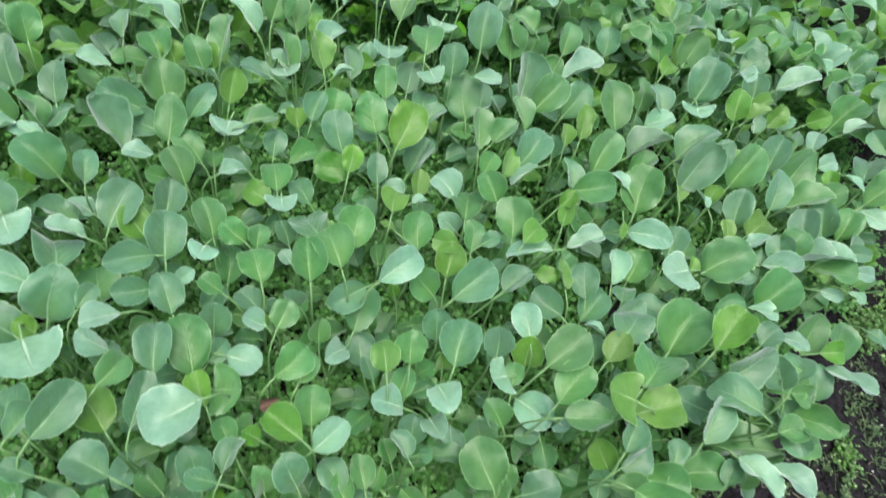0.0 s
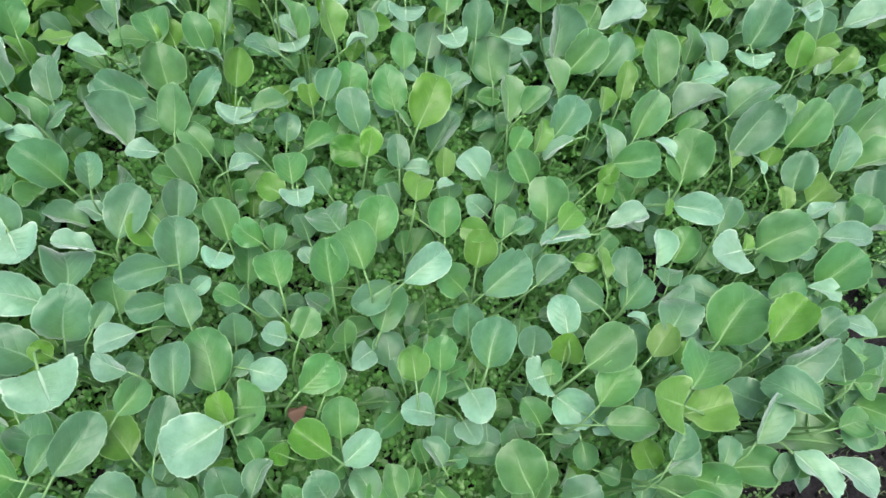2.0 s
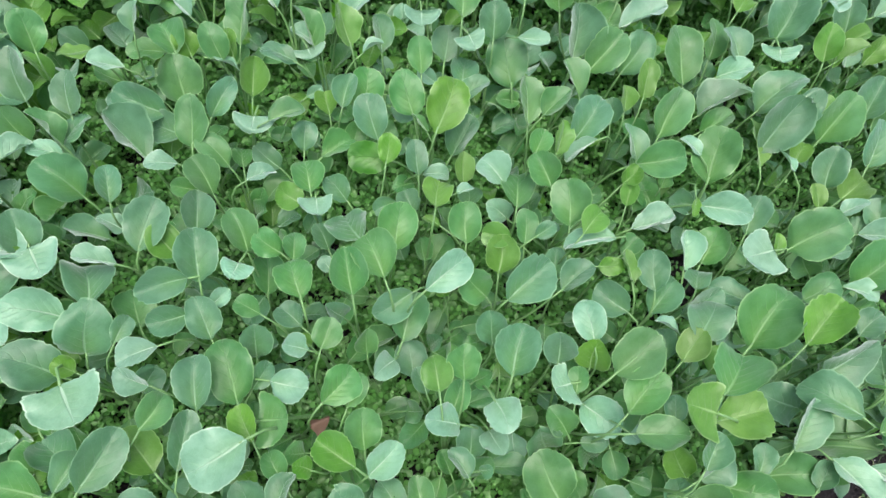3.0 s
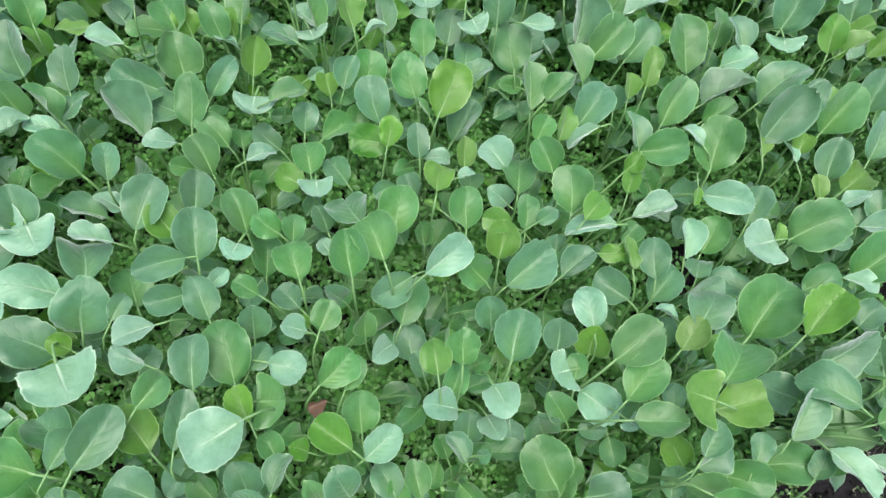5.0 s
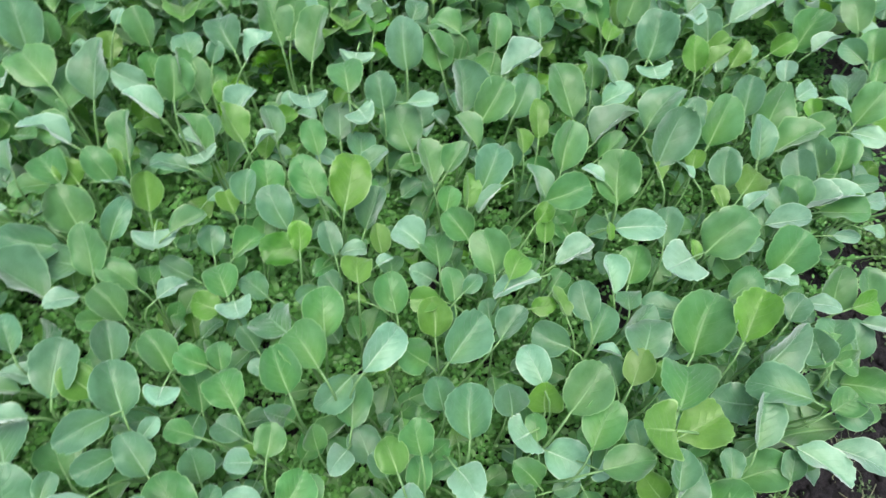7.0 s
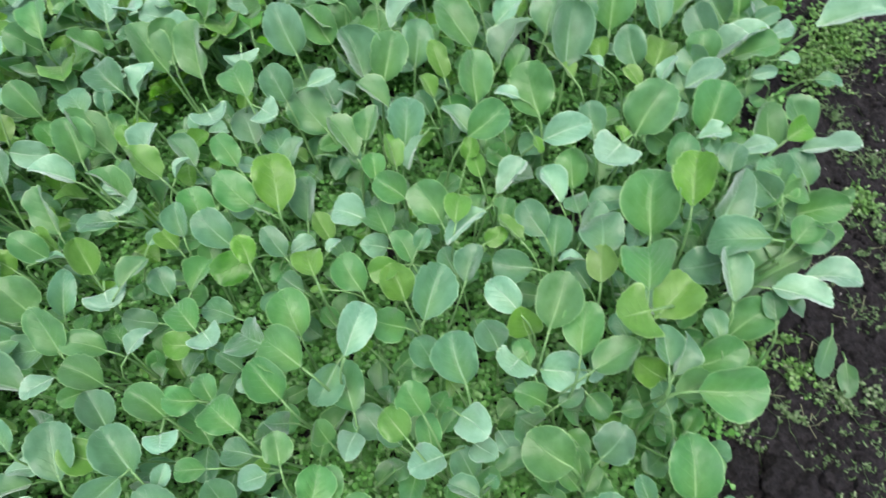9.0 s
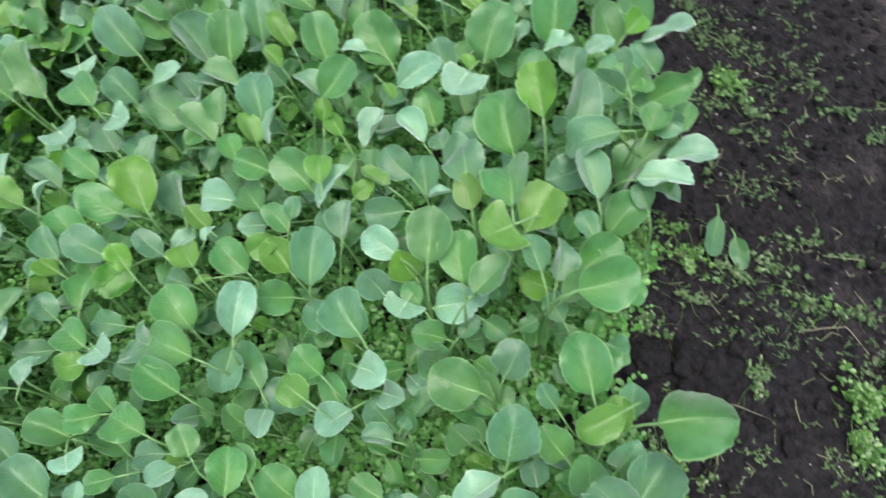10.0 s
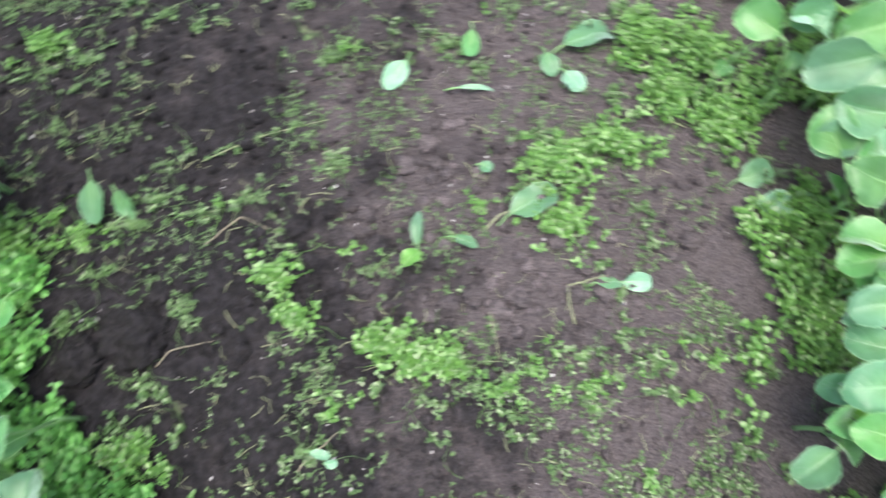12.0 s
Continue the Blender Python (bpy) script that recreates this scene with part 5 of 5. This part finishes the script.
seedling(0.791, 0.564, [(0.854, 0.542, 0.199, -19, 44, -19, 0.064, 0.045, "p"), (0.860, 0.521, 0.196, -35, 34, -4, 0.056, 0.039, "g")])
seedling(0.992, 0.555, [(1.049, 0.508, 0.155, -42, 39, -4, 0.085, 0.060, "p")])
seedling(0.865, 0.543, [(0.898, 0.491, 0.180, -57, 13, 1, 0.025, 0.017, "p")])
seedling(0.951, 0.500, [(0.978, 0.457, 0.120, -58, 18, 4, 0.035, 0.024, "b")])
seedling(0.886, 0.501, [(0.910, 0.562, 0.182, 71, 47, 1, 0.053, 0.036, "b")])
seedling(1.004, -0.650, [(1.039, -0.595, 0.140, 61, 7, -43, 0.054, 0.045, "g")])
seedling(1.049, -0.603, [(1.062, -0.655, 0.130, -71, 34, 32, 0.048, 0.039, "b")])
seedling(1.000, -0.757, [(0.996, -0.682, 0.140, 97, -28, -34, 0.072, 0.056, "b")])
seedling(1.064, -0.776, [(1.037, -0.708, 0.150, 112, 0, -30, 0.063, 0.056, "g")])
seedling(0.938, -0.778, [(0.946, -0.709, 0.140, 85, 3, -38, 0.063, 0.055, "b")])
seedling(0.905, -0.752, [(0.913, -0.691, 0.120, 87, -22, -33, 0.055, 0.043, "b")])
seedling(0.859, -0.780, [(0.861, -0.713, 0.150, 87, 22, -41, 0.064, 0.055, "g")])
seedling(0.792, -0.779, [(0.779, -0.715, 0.130, 105, -31, 39, 0.058, 0.040, "g")])
seedling(0.738, -0.771, [(0.724, -0.707, 0.150, 104, -14, -12, 0.046, 0.041, "b")])
seedling(0.661, -0.767, [(0.647, -0.697, 0.110, 96, -25, -10, 0.045, 0.031, "b"), (0.646, -0.709, 0.150, 99, 2, -9, 0.057, 0.051, "b"), (0.693, -0.716, 0.130, 78, -23, -5, 0.051, 0.035, "b")])
seedling(0.610, -0.708, [(0.570, -0.667, 0.120, 137, -20, 12, 0.047, 0.035, "b")])
seedling(0.598, -0.769, [(0.605, -0.707, 0.150, 84, 8, -14, 0.048, 0.042, "g")])
seedling(1.021, -0.713, [(1.051, -0.661, 0.125, 60, 10, 20, 0.050, 0.040, "p")])
seedling(1.086, -0.748, [(1.034, -0.698, 0.125, 150, 30, -25, 0.060, 0.048, "b")])
seedling(0.990, -0.787, [(0.984, -0.727, 0.125, 95, -10, 10, 0.055, 0.044, "b")])
seedling(0.871, -0.735, [(0.920, -0.685, 0.125, 35, 25, -35, 0.060, 0.048, "g")])
seedling(0.906, -0.779, [(0.876, -0.727, 0.125, 120, 40, 15, 0.050, 0.040, "b")])
seedling(0.789, -0.780, [(0.800, -0.721, 0.125, 80, 5, 25, 0.060, 0.048, "g")])
seedling(0.774, -0.753, [(0.728, -0.703, 0.125, 140, 20, -15, 0.048, 0.038, "b")])
seedling(0.619, -0.773, [(0.649, -0.721, 0.125, 60, -15, 30, 0.060, 0.048, "b")])
seedling(0.635, -0.745, [(0.615, -0.688, 0.125, 110, 35, -10, 0.045, 0.036, "g")])
seedling(0.468, 0.267, [(0.532, 0.219, 0.212, -35, 19, 19, 0.064, 0.052, "g")])
seedling(0.684, 0.323, [(0.721, 0.367, 0.200, 47, 25, -5, 0.047, 0.035, "g")])
seedling(0.733, 0.334, [(0.709, 0.379, 0.160, 115, 0, 5, 0.032, 0.039, "b")])
seedling(0.837, 0.354, [(0.836, 0.418, 0.190, 91, 31, -5, 0.058, 0.042, "g")])
seedling(0.792, 0.311, [(0.794, 0.369, 0.180, 88, 26, -10, 0.046, 0.036, "b")])
seedling(0.712, 0.309, [(0.737, 0.360, 0.200, 64, 28, 8, 0.043, 0.041, "g")])
seedling(0.717, 0.289, [(0.777, 0.294, 0.150, 5, 11, 10, 0.051, 0.030, "g")])
seedling(0.754, 0.333, [(0.811, 0.317, 0.160, -16, 24, 25, 0.049, 0.021, "g")])
seedling(0.704, 0.370, [(0.745, 0.330, 0.170, -44, -13, 5, 0.045, 0.039, "b")])
seedling(0.808, 0.520, [(0.855, 0.494, 0.180, -29, 15, 30, 0.037, 0.017, "p")])
seedling(0.837, 0.567, [(0.900, 0.554, 0.190, -12, 20, 20, 0.058, 0.025, "bf")])
seedling(0.839, 0.548, [(0.916, 0.538, 0.170, -7, 0, 25, 0.086, 0.023, "p")])
seedling(0.690, 0.367, [(0.720, 0.315, 0.140, -60, -24, 0, 0.049, 0.058, "y")])
# -- end of seedlings by place --


# further seedlings that fill both beds around those above
def spread_seedlings():
    rng = random.Random(5)
    models = []
    for kind in range(12):
        low = kind >= 7
        leaves = []
        count = rng.choice((3, 4)) if low else rng.choice((4, 5, 5, 6))
        for k in range(count):
            az = 360 * k / count + rng.uniform(-25, 25)
            reach, high = rng.uniform(0.012, 0.030) if low else rng.uniform(0.02, 0.048), rng.uniform(0.05, 0.105) if low else rng.uniform(0.10, 0.175)
            size = rng.uniform(0.026, 0.042) if low else rng.uniform(0.036, 0.062)
            leaves.append((50 + reach * math.cos(radians(az)), 50 + reach * math.sin(radians(az)), high, az, rng.uniform(5, 60), rng.uniform(-25, 25),
                           size, size * rng.uniform(0.7, 0.9), rng.choice("bbgggyyp") + ("k" if rng.random() < 0.12 else "")))
        models.append((seedling(50.0, 50.0, leaves), leaves))
    del leaf_spots[-sum(len(m[1]) for m in models):]
    spots, places, between, free = list(leaf_spots), [], [], []
    for i in range(104):
        for j in range(112):
            x = -1.7 + 0.040 * i + rng.uniform(-0.014, 0.014)
            y = -1.6 + 0.040 * j + rng.uniform(-0.014, 0.014)
            if not in_first_bed(x + 0.06, y - 0.075) and not in_second_bed(x, y + 0.09):
                continue
            free.append((x, y))
    for limit, kept in ((0.050, places), (0.027, between)):
        for x, y in free:
            if limit < 0.04 and ((x - 0.35) ** 2 + (y - 0.55) ** 2 > 0.72 ** 2 or y < -0.3):
                continue
            if min((x - a) ** 2 + (y - b) ** 2 for a, b in spots) > limit ** 2:
                kept.append((x, y))
                spots.append((x, y))
    rng.shuffle(between)
    places.sort(key=lambda p: (p[0] - 0.35) ** 2 + (p[1] - 0.55) ** 2)
    chosen = [(p, n % 7) for n, p in enumerate(places[:60])] + [(p, 7 + n % 5) for n, p in enumerate(between[:45])]
    used = set()
    for (x, y), k in chosen:
        m = pose(x, y, ground_height(x, y), rng.uniform(-6, 6), rng.uniform(-6, 6), rng.uniform(0, 360))
        if k in used:
            copy_thing(models[k][0], m)
        else:
            models[k][0].matrix_basis = m
            used.add(k)
    # the rest of both beds, past what can be told apart
    verts, quads, uvs, slots, total = [], [], [], [], 0
    codes = "bbggyyp"
    shapes = []
    for c in codes:
        me = blade(0.05, 0.041, 0.2, 0.05, 0.05, random.Random(ord(c)), TINTS[c], 9, 6)
        shapes.append((np.array([v.co[:] for v in me.vertices]), np.array([p.vertices[:] for p in me.polygons]), np.array([(v.co.x / 0.041 + 0.5, v.co.y / 0.05) for v in me.vertices])))
        bpy.data.meshes.remove(me)
    for x, y, tall in [(*p, True) for p in places[60:]] + [(*p, False) for p in between[45:420]]:
        z = ground_height(x, y)
        first = rng.uniform(0, 360)
        for k in range(5 if tall else 3):
            c = rng.randrange(7)
            v, q, uv = shapes[c]
            az = first + 72 * k + rng.uniform(-25, 25)
            reach, size = rng.uniform(0.006, 0.028), rng.uniform(0.75, 1.25) * (1.0 if tall else 0.7)
            m = leaf_pose((x + reach * math.cos(radians(az)), y + reach * math.sin(radians(az)), z + (rng.uniform(0.07, 0.15) if tall else rng.uniform(0.03, 0.08))), az, rng.uniform(5, 60), rng.uniform(-25, 25))
            rot = np.array(m.to_3x3()) * size
            verts.append(v @ rot.T + np.array(m.translation))
            quads.append(q + total)
            uvs.append(uv[q.ravel()])
            slots.append(np.full(len(q), c))
            total += len(v)
    ob = quads_object("seedling_bed", np.concatenate(verts), np.concatenate(quads), TINTS[codes[0]])
    for c in codes[1:]:
        ob.data.materials.append(TINTS[c])
    layer = ob.data.uv_layers.new(name="UVMap")
    layer.data.foreach_set("uv", np.concatenate(uvs).astype(np.float32).ravel())
    ob.data.polygons.foreach_set("material_index", np.concatenate(slots).astype(np.int32))
    tagged(ob, "dense stand of young cabbage seedlings filling the beds", "seedlings", kind="stuff")


spread_seedlings()


# ---- loose things on the path ----
def fallen_leaf(x, y, turn, length, width, code):
    rng = random.Random(int(x * 5000) + int(y * 7000))
    ob = new("fallen_leaf", blade(length, width, 0.2, rng.uniform(-0.04, 0.08), 0.07, rng, TINTS[code], crease=0.1))
    z = ground_height(x, y)
    ob.matrix_world = leaf_pose((x, y, z + 0.010), turn, rng.uniform(-6, 8), rng.uniform(-25, 25)) @ Matrix.Translation((0, -length / 2, 0))
    tip = [(0, 0.1 * length, -0.0008), (0, -0.1 * length, -0.001), (0.1 * width, -0.35 * length, -0.005)]
    stalk = new("petiole", tube("petiole", tip, (0.0010, 0.0013, 0.0012), STALK))
    stalk.parent = ob
    tagged(ob, "fallen %s cabbage leaf lying on the soil" % LOOKS[code], "leaf", "fallen leaves on the path")


# -- fallen leaves by place --
fallen_leaf(0.993, -0.176, 154, 0.046, 0.030, "p")
fallen_leaf(1.051, -0.270, -175, 0.041, 0.024, "g")
fallen_leaf(0.986, -0.285, -80, 0.049, 0.009, "p")
fallen_leaf(1.037, -0.378, -155, 0.035, 0.025, "b")
fallen_leaf(1.015, -0.411, -143, 0.035, 0.032, "p")
fallen_leaf(1.086, -0.427, -59, 0.076, 0.046, "b")
fallen_leaf(0.840, -0.379, -53, 0.065, 0.042, "b")
fallen_leaf(0.775, -0.302, -102, 0.031, 0.016, "b")
fallen_leaf(0.743, -0.237, -36, 0.029, 0.024, "y")
fallen_leaf(0.877, -0.313, -110, 0.017, 0.017, "b")
fallen_leaf(0.756, 0.175, -155, 0.065, 0.027, "d")
fallen_leaf(0.761, 0.138, -134, 0.046, 0.024, "d")
fallen_leaf(0.751, -0.482, -78, 0.031, 0.023, "b")
fallen_leaf(0.754, -0.515, -82, 0.034, 0.024, "p")
fallen_leaf(0.784, -0.239, 10, 0.046, 0.015, "b")
fallen_leaf(0.501, -0.174, -95, 0.024, 0.011, "p")
fallen_leaf(0.493, -0.188, -76, 0.016, 0.011, "p")
fallen_leaf(0.916, -0.650, -60, 0.044, 0.036, "b")
fallen_leaf(0.879, -0.676, -75, 0.046, 0.034, "p")
# -- end of fallen leaves by place --


def lying_stalk(name, label, points, thick, material):
    pts = [(x, y, ground_height(x, y) + 0.004 + lift) for x, y, lift in points]
    smooth = []
    for (p, q) in zip(pts, pts[1:]):
        for k in range(4):
            t = k / 4
            smooth.append(tuple(a + (b - a) * t for a, b in zip(p, q)))
    smooth.append(pts[-1])
    smooth = [(x + 0.002 * noise.noise(Vector((x * 60, y * 60, 0))), y + 0.002 * noise.noise(Vector((x * 60, y * 60, 5))), z) for x, y, z in smooth]
    radii = [thick * (1 - 0.5 * i / len(smooth)) for i in range(len(smooth))]
    tagged(new(name, tube(name, smooth, radii, material)), label, "stalk")


lying_stalk("dry_stalk", "dry pale weed stalk lying on dark soil", [(0.479, -0.151, 0), (0.505, -0.169, 0.004), (0.528, -0.190, 0)], 0.0012, ROOT)
lying_stalk("rootlet", "thin curved pale rootlet lying on dark soil", [(0.568, 0.040, 0), (0.589, 0.028, 0.003), (0.609, -0.017, 0)], 0.0012, ROOT)
lying_stalk("rootlet", "long thin creeping weed stem on dark soil", [(0.835, 0.055, 0), (0.879, -0.009, 0.002), (0.918, -0.096, 0)], 0.0008, STRAW)
lying_stalk("rootlet", "bent thin pale rootlet lying on dark soil", [(0.724, 0.020, 0), (0.765, -0.017, 0.004), (0.756, -0.054, 0)], 0.0012, ROOT)
lying_stalk("dry_stalk", "pale straight stalk lying among path weeds", [(0.696, -0.341, 0), (0.666, -0.353, 0.003), (0.634, -0.362, 0)], 0.0008, STRAW)
lying_stalk("cabbage_stalk", "bent pale stalk of a pulled cabbage seedling", [(0.692, -0.446, 0), (0.723, -0.434, 0.004), (0.738, -0.433, 0.006), (0.762, -0.490, 0.006)], 0.0012, STRAW)
lying_stalk("cabbage_stalk", "pale petiole of a fallen leaf on the path", [(0.796, -0.322, 0), (0.815, -0.338, 0.003), (0.831, -0.363, 0.004)], 0.0014, STRAW)


def soil_clod(x, y, radius, seed, dried=False):
    """A rounded lump of soil, half sunk."""
    bm = bmesh.new()
    bmesh.ops.create_icosphere(bm, subdivisions=4 if radius > 0.02 else 3 if radius > 0.010 else 2, radius=radius)
    for v in bm.verts:
        p = v.co / radius
        v.co *= 1 + 0.42 * noise.fractal(p * 1.5 + Vector((seed, 0, 0)), 0.8, 2.0, 4) + 0.20 * noise.noise(p * 4 + Vector((0, seed, 0)))
        v.co.z *= 0.58
    me = bpy.data.meshes.new("soil_clod")
    bm.to_mesh(me)
    bm.free()
    me.polygons.foreach_set("use_smooth", [True] * len(me.polygons))
    me.materials.append(DRY_SOIL if dried else SOIL)
    ob = new("soil_clod", me)
    ob.location = (x, y, ground_height(x, y) + 0.3 * radius)
    tagged(ob, "broken greyish lump of drying soil on the path" if dried else "rounded dark clod of moist soil on the path", "clod", "clods on the path")


for n, (x, y, r) in enumerate(((0.602, 0.074, 0.036), (0.560, 0.135, 0.026), (0.655, 0.060, 0.014), (0.700, -0.185, 0.013), (0.570, -0.330, 0.015), (0.800, -0.150, 0.010))):
    soil_clod(x, y, r, 3.7 * n)


def strewn_clods():
    """Broken lumps in loose heaps along the trodden middle of the path."""
    rng = random.Random(8)
    for hx, hy, count in ((0.745, -0.365, 34), (0.86, -0.24, 24), (0.72, -0.26, 20), (0.93, -0.06, 12), (0.62, -0.30, 10), (0.80, -0.50, 12), (0.72, -0.12, 14), (0.68, -0.40, 12), (0.88, -0.36, 18), (0.80, -0.20, 16), (0.66, -0.05, 10)):
        for k in range(count):
            size = rng.uniform(0.004, 0.010) * (1.6 if k < 4 else 0.9)
            soil_clod(hx + rng.gauss(0, 0.045), hy + rng.gauss(0, 0.045), size, 1.9 * k + 7 * hx, hx > 0.73 and hy < -0.2 and rng.random() < 0.55)


strewn_clods()


def scatter_crumbs(name, label, count, smallest, largest, material, seed, spread):
    """Small broken lumps strewn over the path, as one object."""
    bm = bmesh.new()
    bmesh.ops.create_cube(bm, size=1.0)
    bmesh.ops.subdivide_edges(bm, edges=bm.edges[:], cuts=1, use_grid_fill=True)
    unit = np.array([v.co.normalized()[:] for v in bm.verts])
    quads = np.array([[v.index for v in f.verts] for f in bm.faces])
    bm.free()
    rng = np.random.RandomState(seed)
    vs, qs, total = [], [], 0
    while len(vs) < count:
        x, y = rng.uniform(0.3, 1.4), rng.uniform(-0.8, 0.6)
        if in_first_bed(x, y - 0.02) or in_second_bed(x, y):
            continue
        if noise.noise(Vector((x * 6, y * 6, seed))) < spread:
            continue
        r = smallest * (largest / smallest) ** (rng.rand() ** 2.2)
        shape = unit * r * rng.uniform(0.65, 1.3, (len(unit), 1)) * rng.uniform(0.7, 1.2, 3)
        vs.append(shape + np.array([x, y, ground_height(x, y) + 0.25 * r]))
        qs.append(quads + total)
        total += len(unit)
    ob = quads_object(name, np.concatenate(vs), np.concatenate(qs), material)
    tagged(ob, label, "soil", kind="stuff")


scatter_crumbs("soil_crumbs", "loose dark crumbs of soil strewn over the path", 5000, 0.0014, 0.0085, SOIL, 4, -0.45)
scatter_crumbs("pale_grit", "tiny pale bits of grit and straw on the soil", 420, 0.0008, 0.0026, GRIT, 9, -0.9)


def straggling_weeds(count, least, tall, size, material, seed, far_side, label):
    """Loose small weeds strewn over the path, thicker towards the second bed if far_side is set."""
    rng = np.random.RandomState(seed)
    xs, ys, zs = [], [], []
    while len(xs) < count:
        x, y = rng.uniform(0.3, 1.5), rng.uniform(-0.9, 0.75)
        if in_first_bed(x, y) or in_second_bed(x, y):
            continue
        if far_side and rng.rand() > 2.6 * (0.0 - y) * (1.25 - x):
            continue
        if noise.fractal(Vector((x * 9, y * 9, seed)), 0.8, 2.0, 3) < least + 0.35 * rng.rand():
            continue
        xs.append(x), ys.append(y), zs.append(ground_height(x, y))
    v, q = sprigs(rng, np.array(xs), np.array(ys), np.array(zs), tall, size, 2, 1.4)
    tagged(quads_object("path_weeds", v, q, material), label, "weeds", kind="stuff")


straggling_weeds(3600, 0.10, 0.009, 0.0034, WEED_DRY, 21, False, "thin straggling weed seedlings strewn over the soil path")
straggling_weeds(2200, 0.06, 0.011, 0.0040, WEED_DRY, 5, True, "small green chickweed sprigs scattered towards the second bed")


def dry_litter(count):
    """Short dry stems and rootlets strewn over the path, as one object."""
    rng = np.random.RandomState(31)
    verts, quads = [], []
    while len(verts) < 9 * count:
        x, y = rng.uniform(0.35, 1.3), rng.uniform(-0.7, 0.5)
        if in_first_bed(x, y) or in_second_bed(x, y) or noise.noise(Vector((x * 7, y * 7, 40.0))) < -0.15:
            continue
        turn, bow, half, thick = rng.uniform(0, 6.28), rng.normal(0, 0.6), rng.uniform(0.004, 0.016), rng.uniform(0.0004, 0.0008)
        start = len(verts)
        for k in (-1, 0, 1):
            g = turn + bow * k
            px, py = x + k * half * math.cos(g), y + k * half * math.sin(g)
            pz = ground_height(px, py) + 0.0035 + 0.002 * (k == 0)
            for c in range(3):
                a = 2.094 * c
                verts.append((px - math.sin(g) * thick * math.cos(a), py + math.cos(g) * thick * math.cos(a), pz + thick * math.sin(a)))
        for k in (0, 3):
            for c in range(3):
                d = (c + 1) % 3
                quads.append((start + k + c, start + k + d, start + k + 3 + d, start + k + 3 + c))
    tagged(quads_object("dry_litter", np.array(verts), np.array(quads), STRAW), "short dry stems and rootlets strewn over dark soil", "litter", kind="stuff")


dry_litter(420)


def weed_shoot(x, y, high, blades, size, slim, label):
    """An upright broad-leaved weed that stands up between the seedlings."""
    rng = random.Random(int(x * 4000) + int(y * 9000))
    z = ground_height(x, y)
    plant = new("weed_plant")
    plant.empty_display_size = 0.02
    plant.location = (x, y, z)
    stalk = new("stem", tube("stem", arc((0, 0, -0.01), (0, 0, high - z), (0.3, 0.1, 1), (0, 0, 1), 5), [0.0014 - 0.0001 * i for i in range(6)], STALK))
    stalk.parent = plant
    for k in range(blades):
        long = size * rng.uniform(0.75, 1.2)
        leaf = new("leaf", blade(long, long * slim, rng.uniform(0.1, 0.5), rng.uniform(-0.1, 0.1), 0.06, rng, LUSH, 14, 6))
        leaf.parent = plant
        az = 137.5 * k + rng.uniform(-20, 20)
        reach = 0.25 * long + rng.uniform(0, 0.006)
        leaf.matrix_basis = leaf_pose((reach * math.cos(radians(az)), reach * math.sin(radians(az)), high - z - 0.005 * (k % 4)), az, rng.uniform(0, 45), rng.uniform(-15, 15))
        twig = new("petiole", tube("petiole", [(0, -reach, -0.003), (0, 0.0, -0.0006), (0, 0.1 * long, -0.0004)], (0.0008, 0.0007, 0.0005), STALK))
        twig.parent = leaf
    tagged(plant, label, "weed", "broad-leaved weeds in the bed")


# -- weed shoots by place --
weed_shoot(0.203, 0.993, 0.075, 8, 0.020, 0.85, "bright green round-leaved weed between the seedlings")
weed_shoot(0.225, 1.002, 0.070, 6, 0.018, 0.85, "bright green round-leaved weed between the seedlings")
weed_shoot(0.193, 0.999, 0.060, 5, 0.018, 0.85, "bright green round-leaved weed between the seedlings")
weed_shoot(0.255, 1.053, 0.125, 5, 0.042, 0.26, "glossy yellow-green narrow-leaved weed shoot among seedlings")
weed_shoot(0.348, 0.987, 0.120, 6, 0.040, 0.30, "glossy yellow-green narrow-leaved weed shoot among seedlings")
weed_shoot(0.131, 0.924, 0.100, 5, 0.024, 0.70, "bright green round-leaved weed between the seedlings")
# -- end of weed shoots by place --


def withered_leaf(x, y, z):
    """A small curled, reddish dead leaf caught among the seedlings."""
    rng = random.Random(3)
    ob = new("withered_leaf", blade(0.024, 0.015, 1.5, -0.35, 0.55, rng, DEAD))
    ob.matrix_world = leaf_pose((x, y, z), 20, 10, 20)
    tagged(ob, "small curled reddish-brown withered leaf among the seedlings", "leaf")


withered_leaf(0.105, 0.335, 0.108)
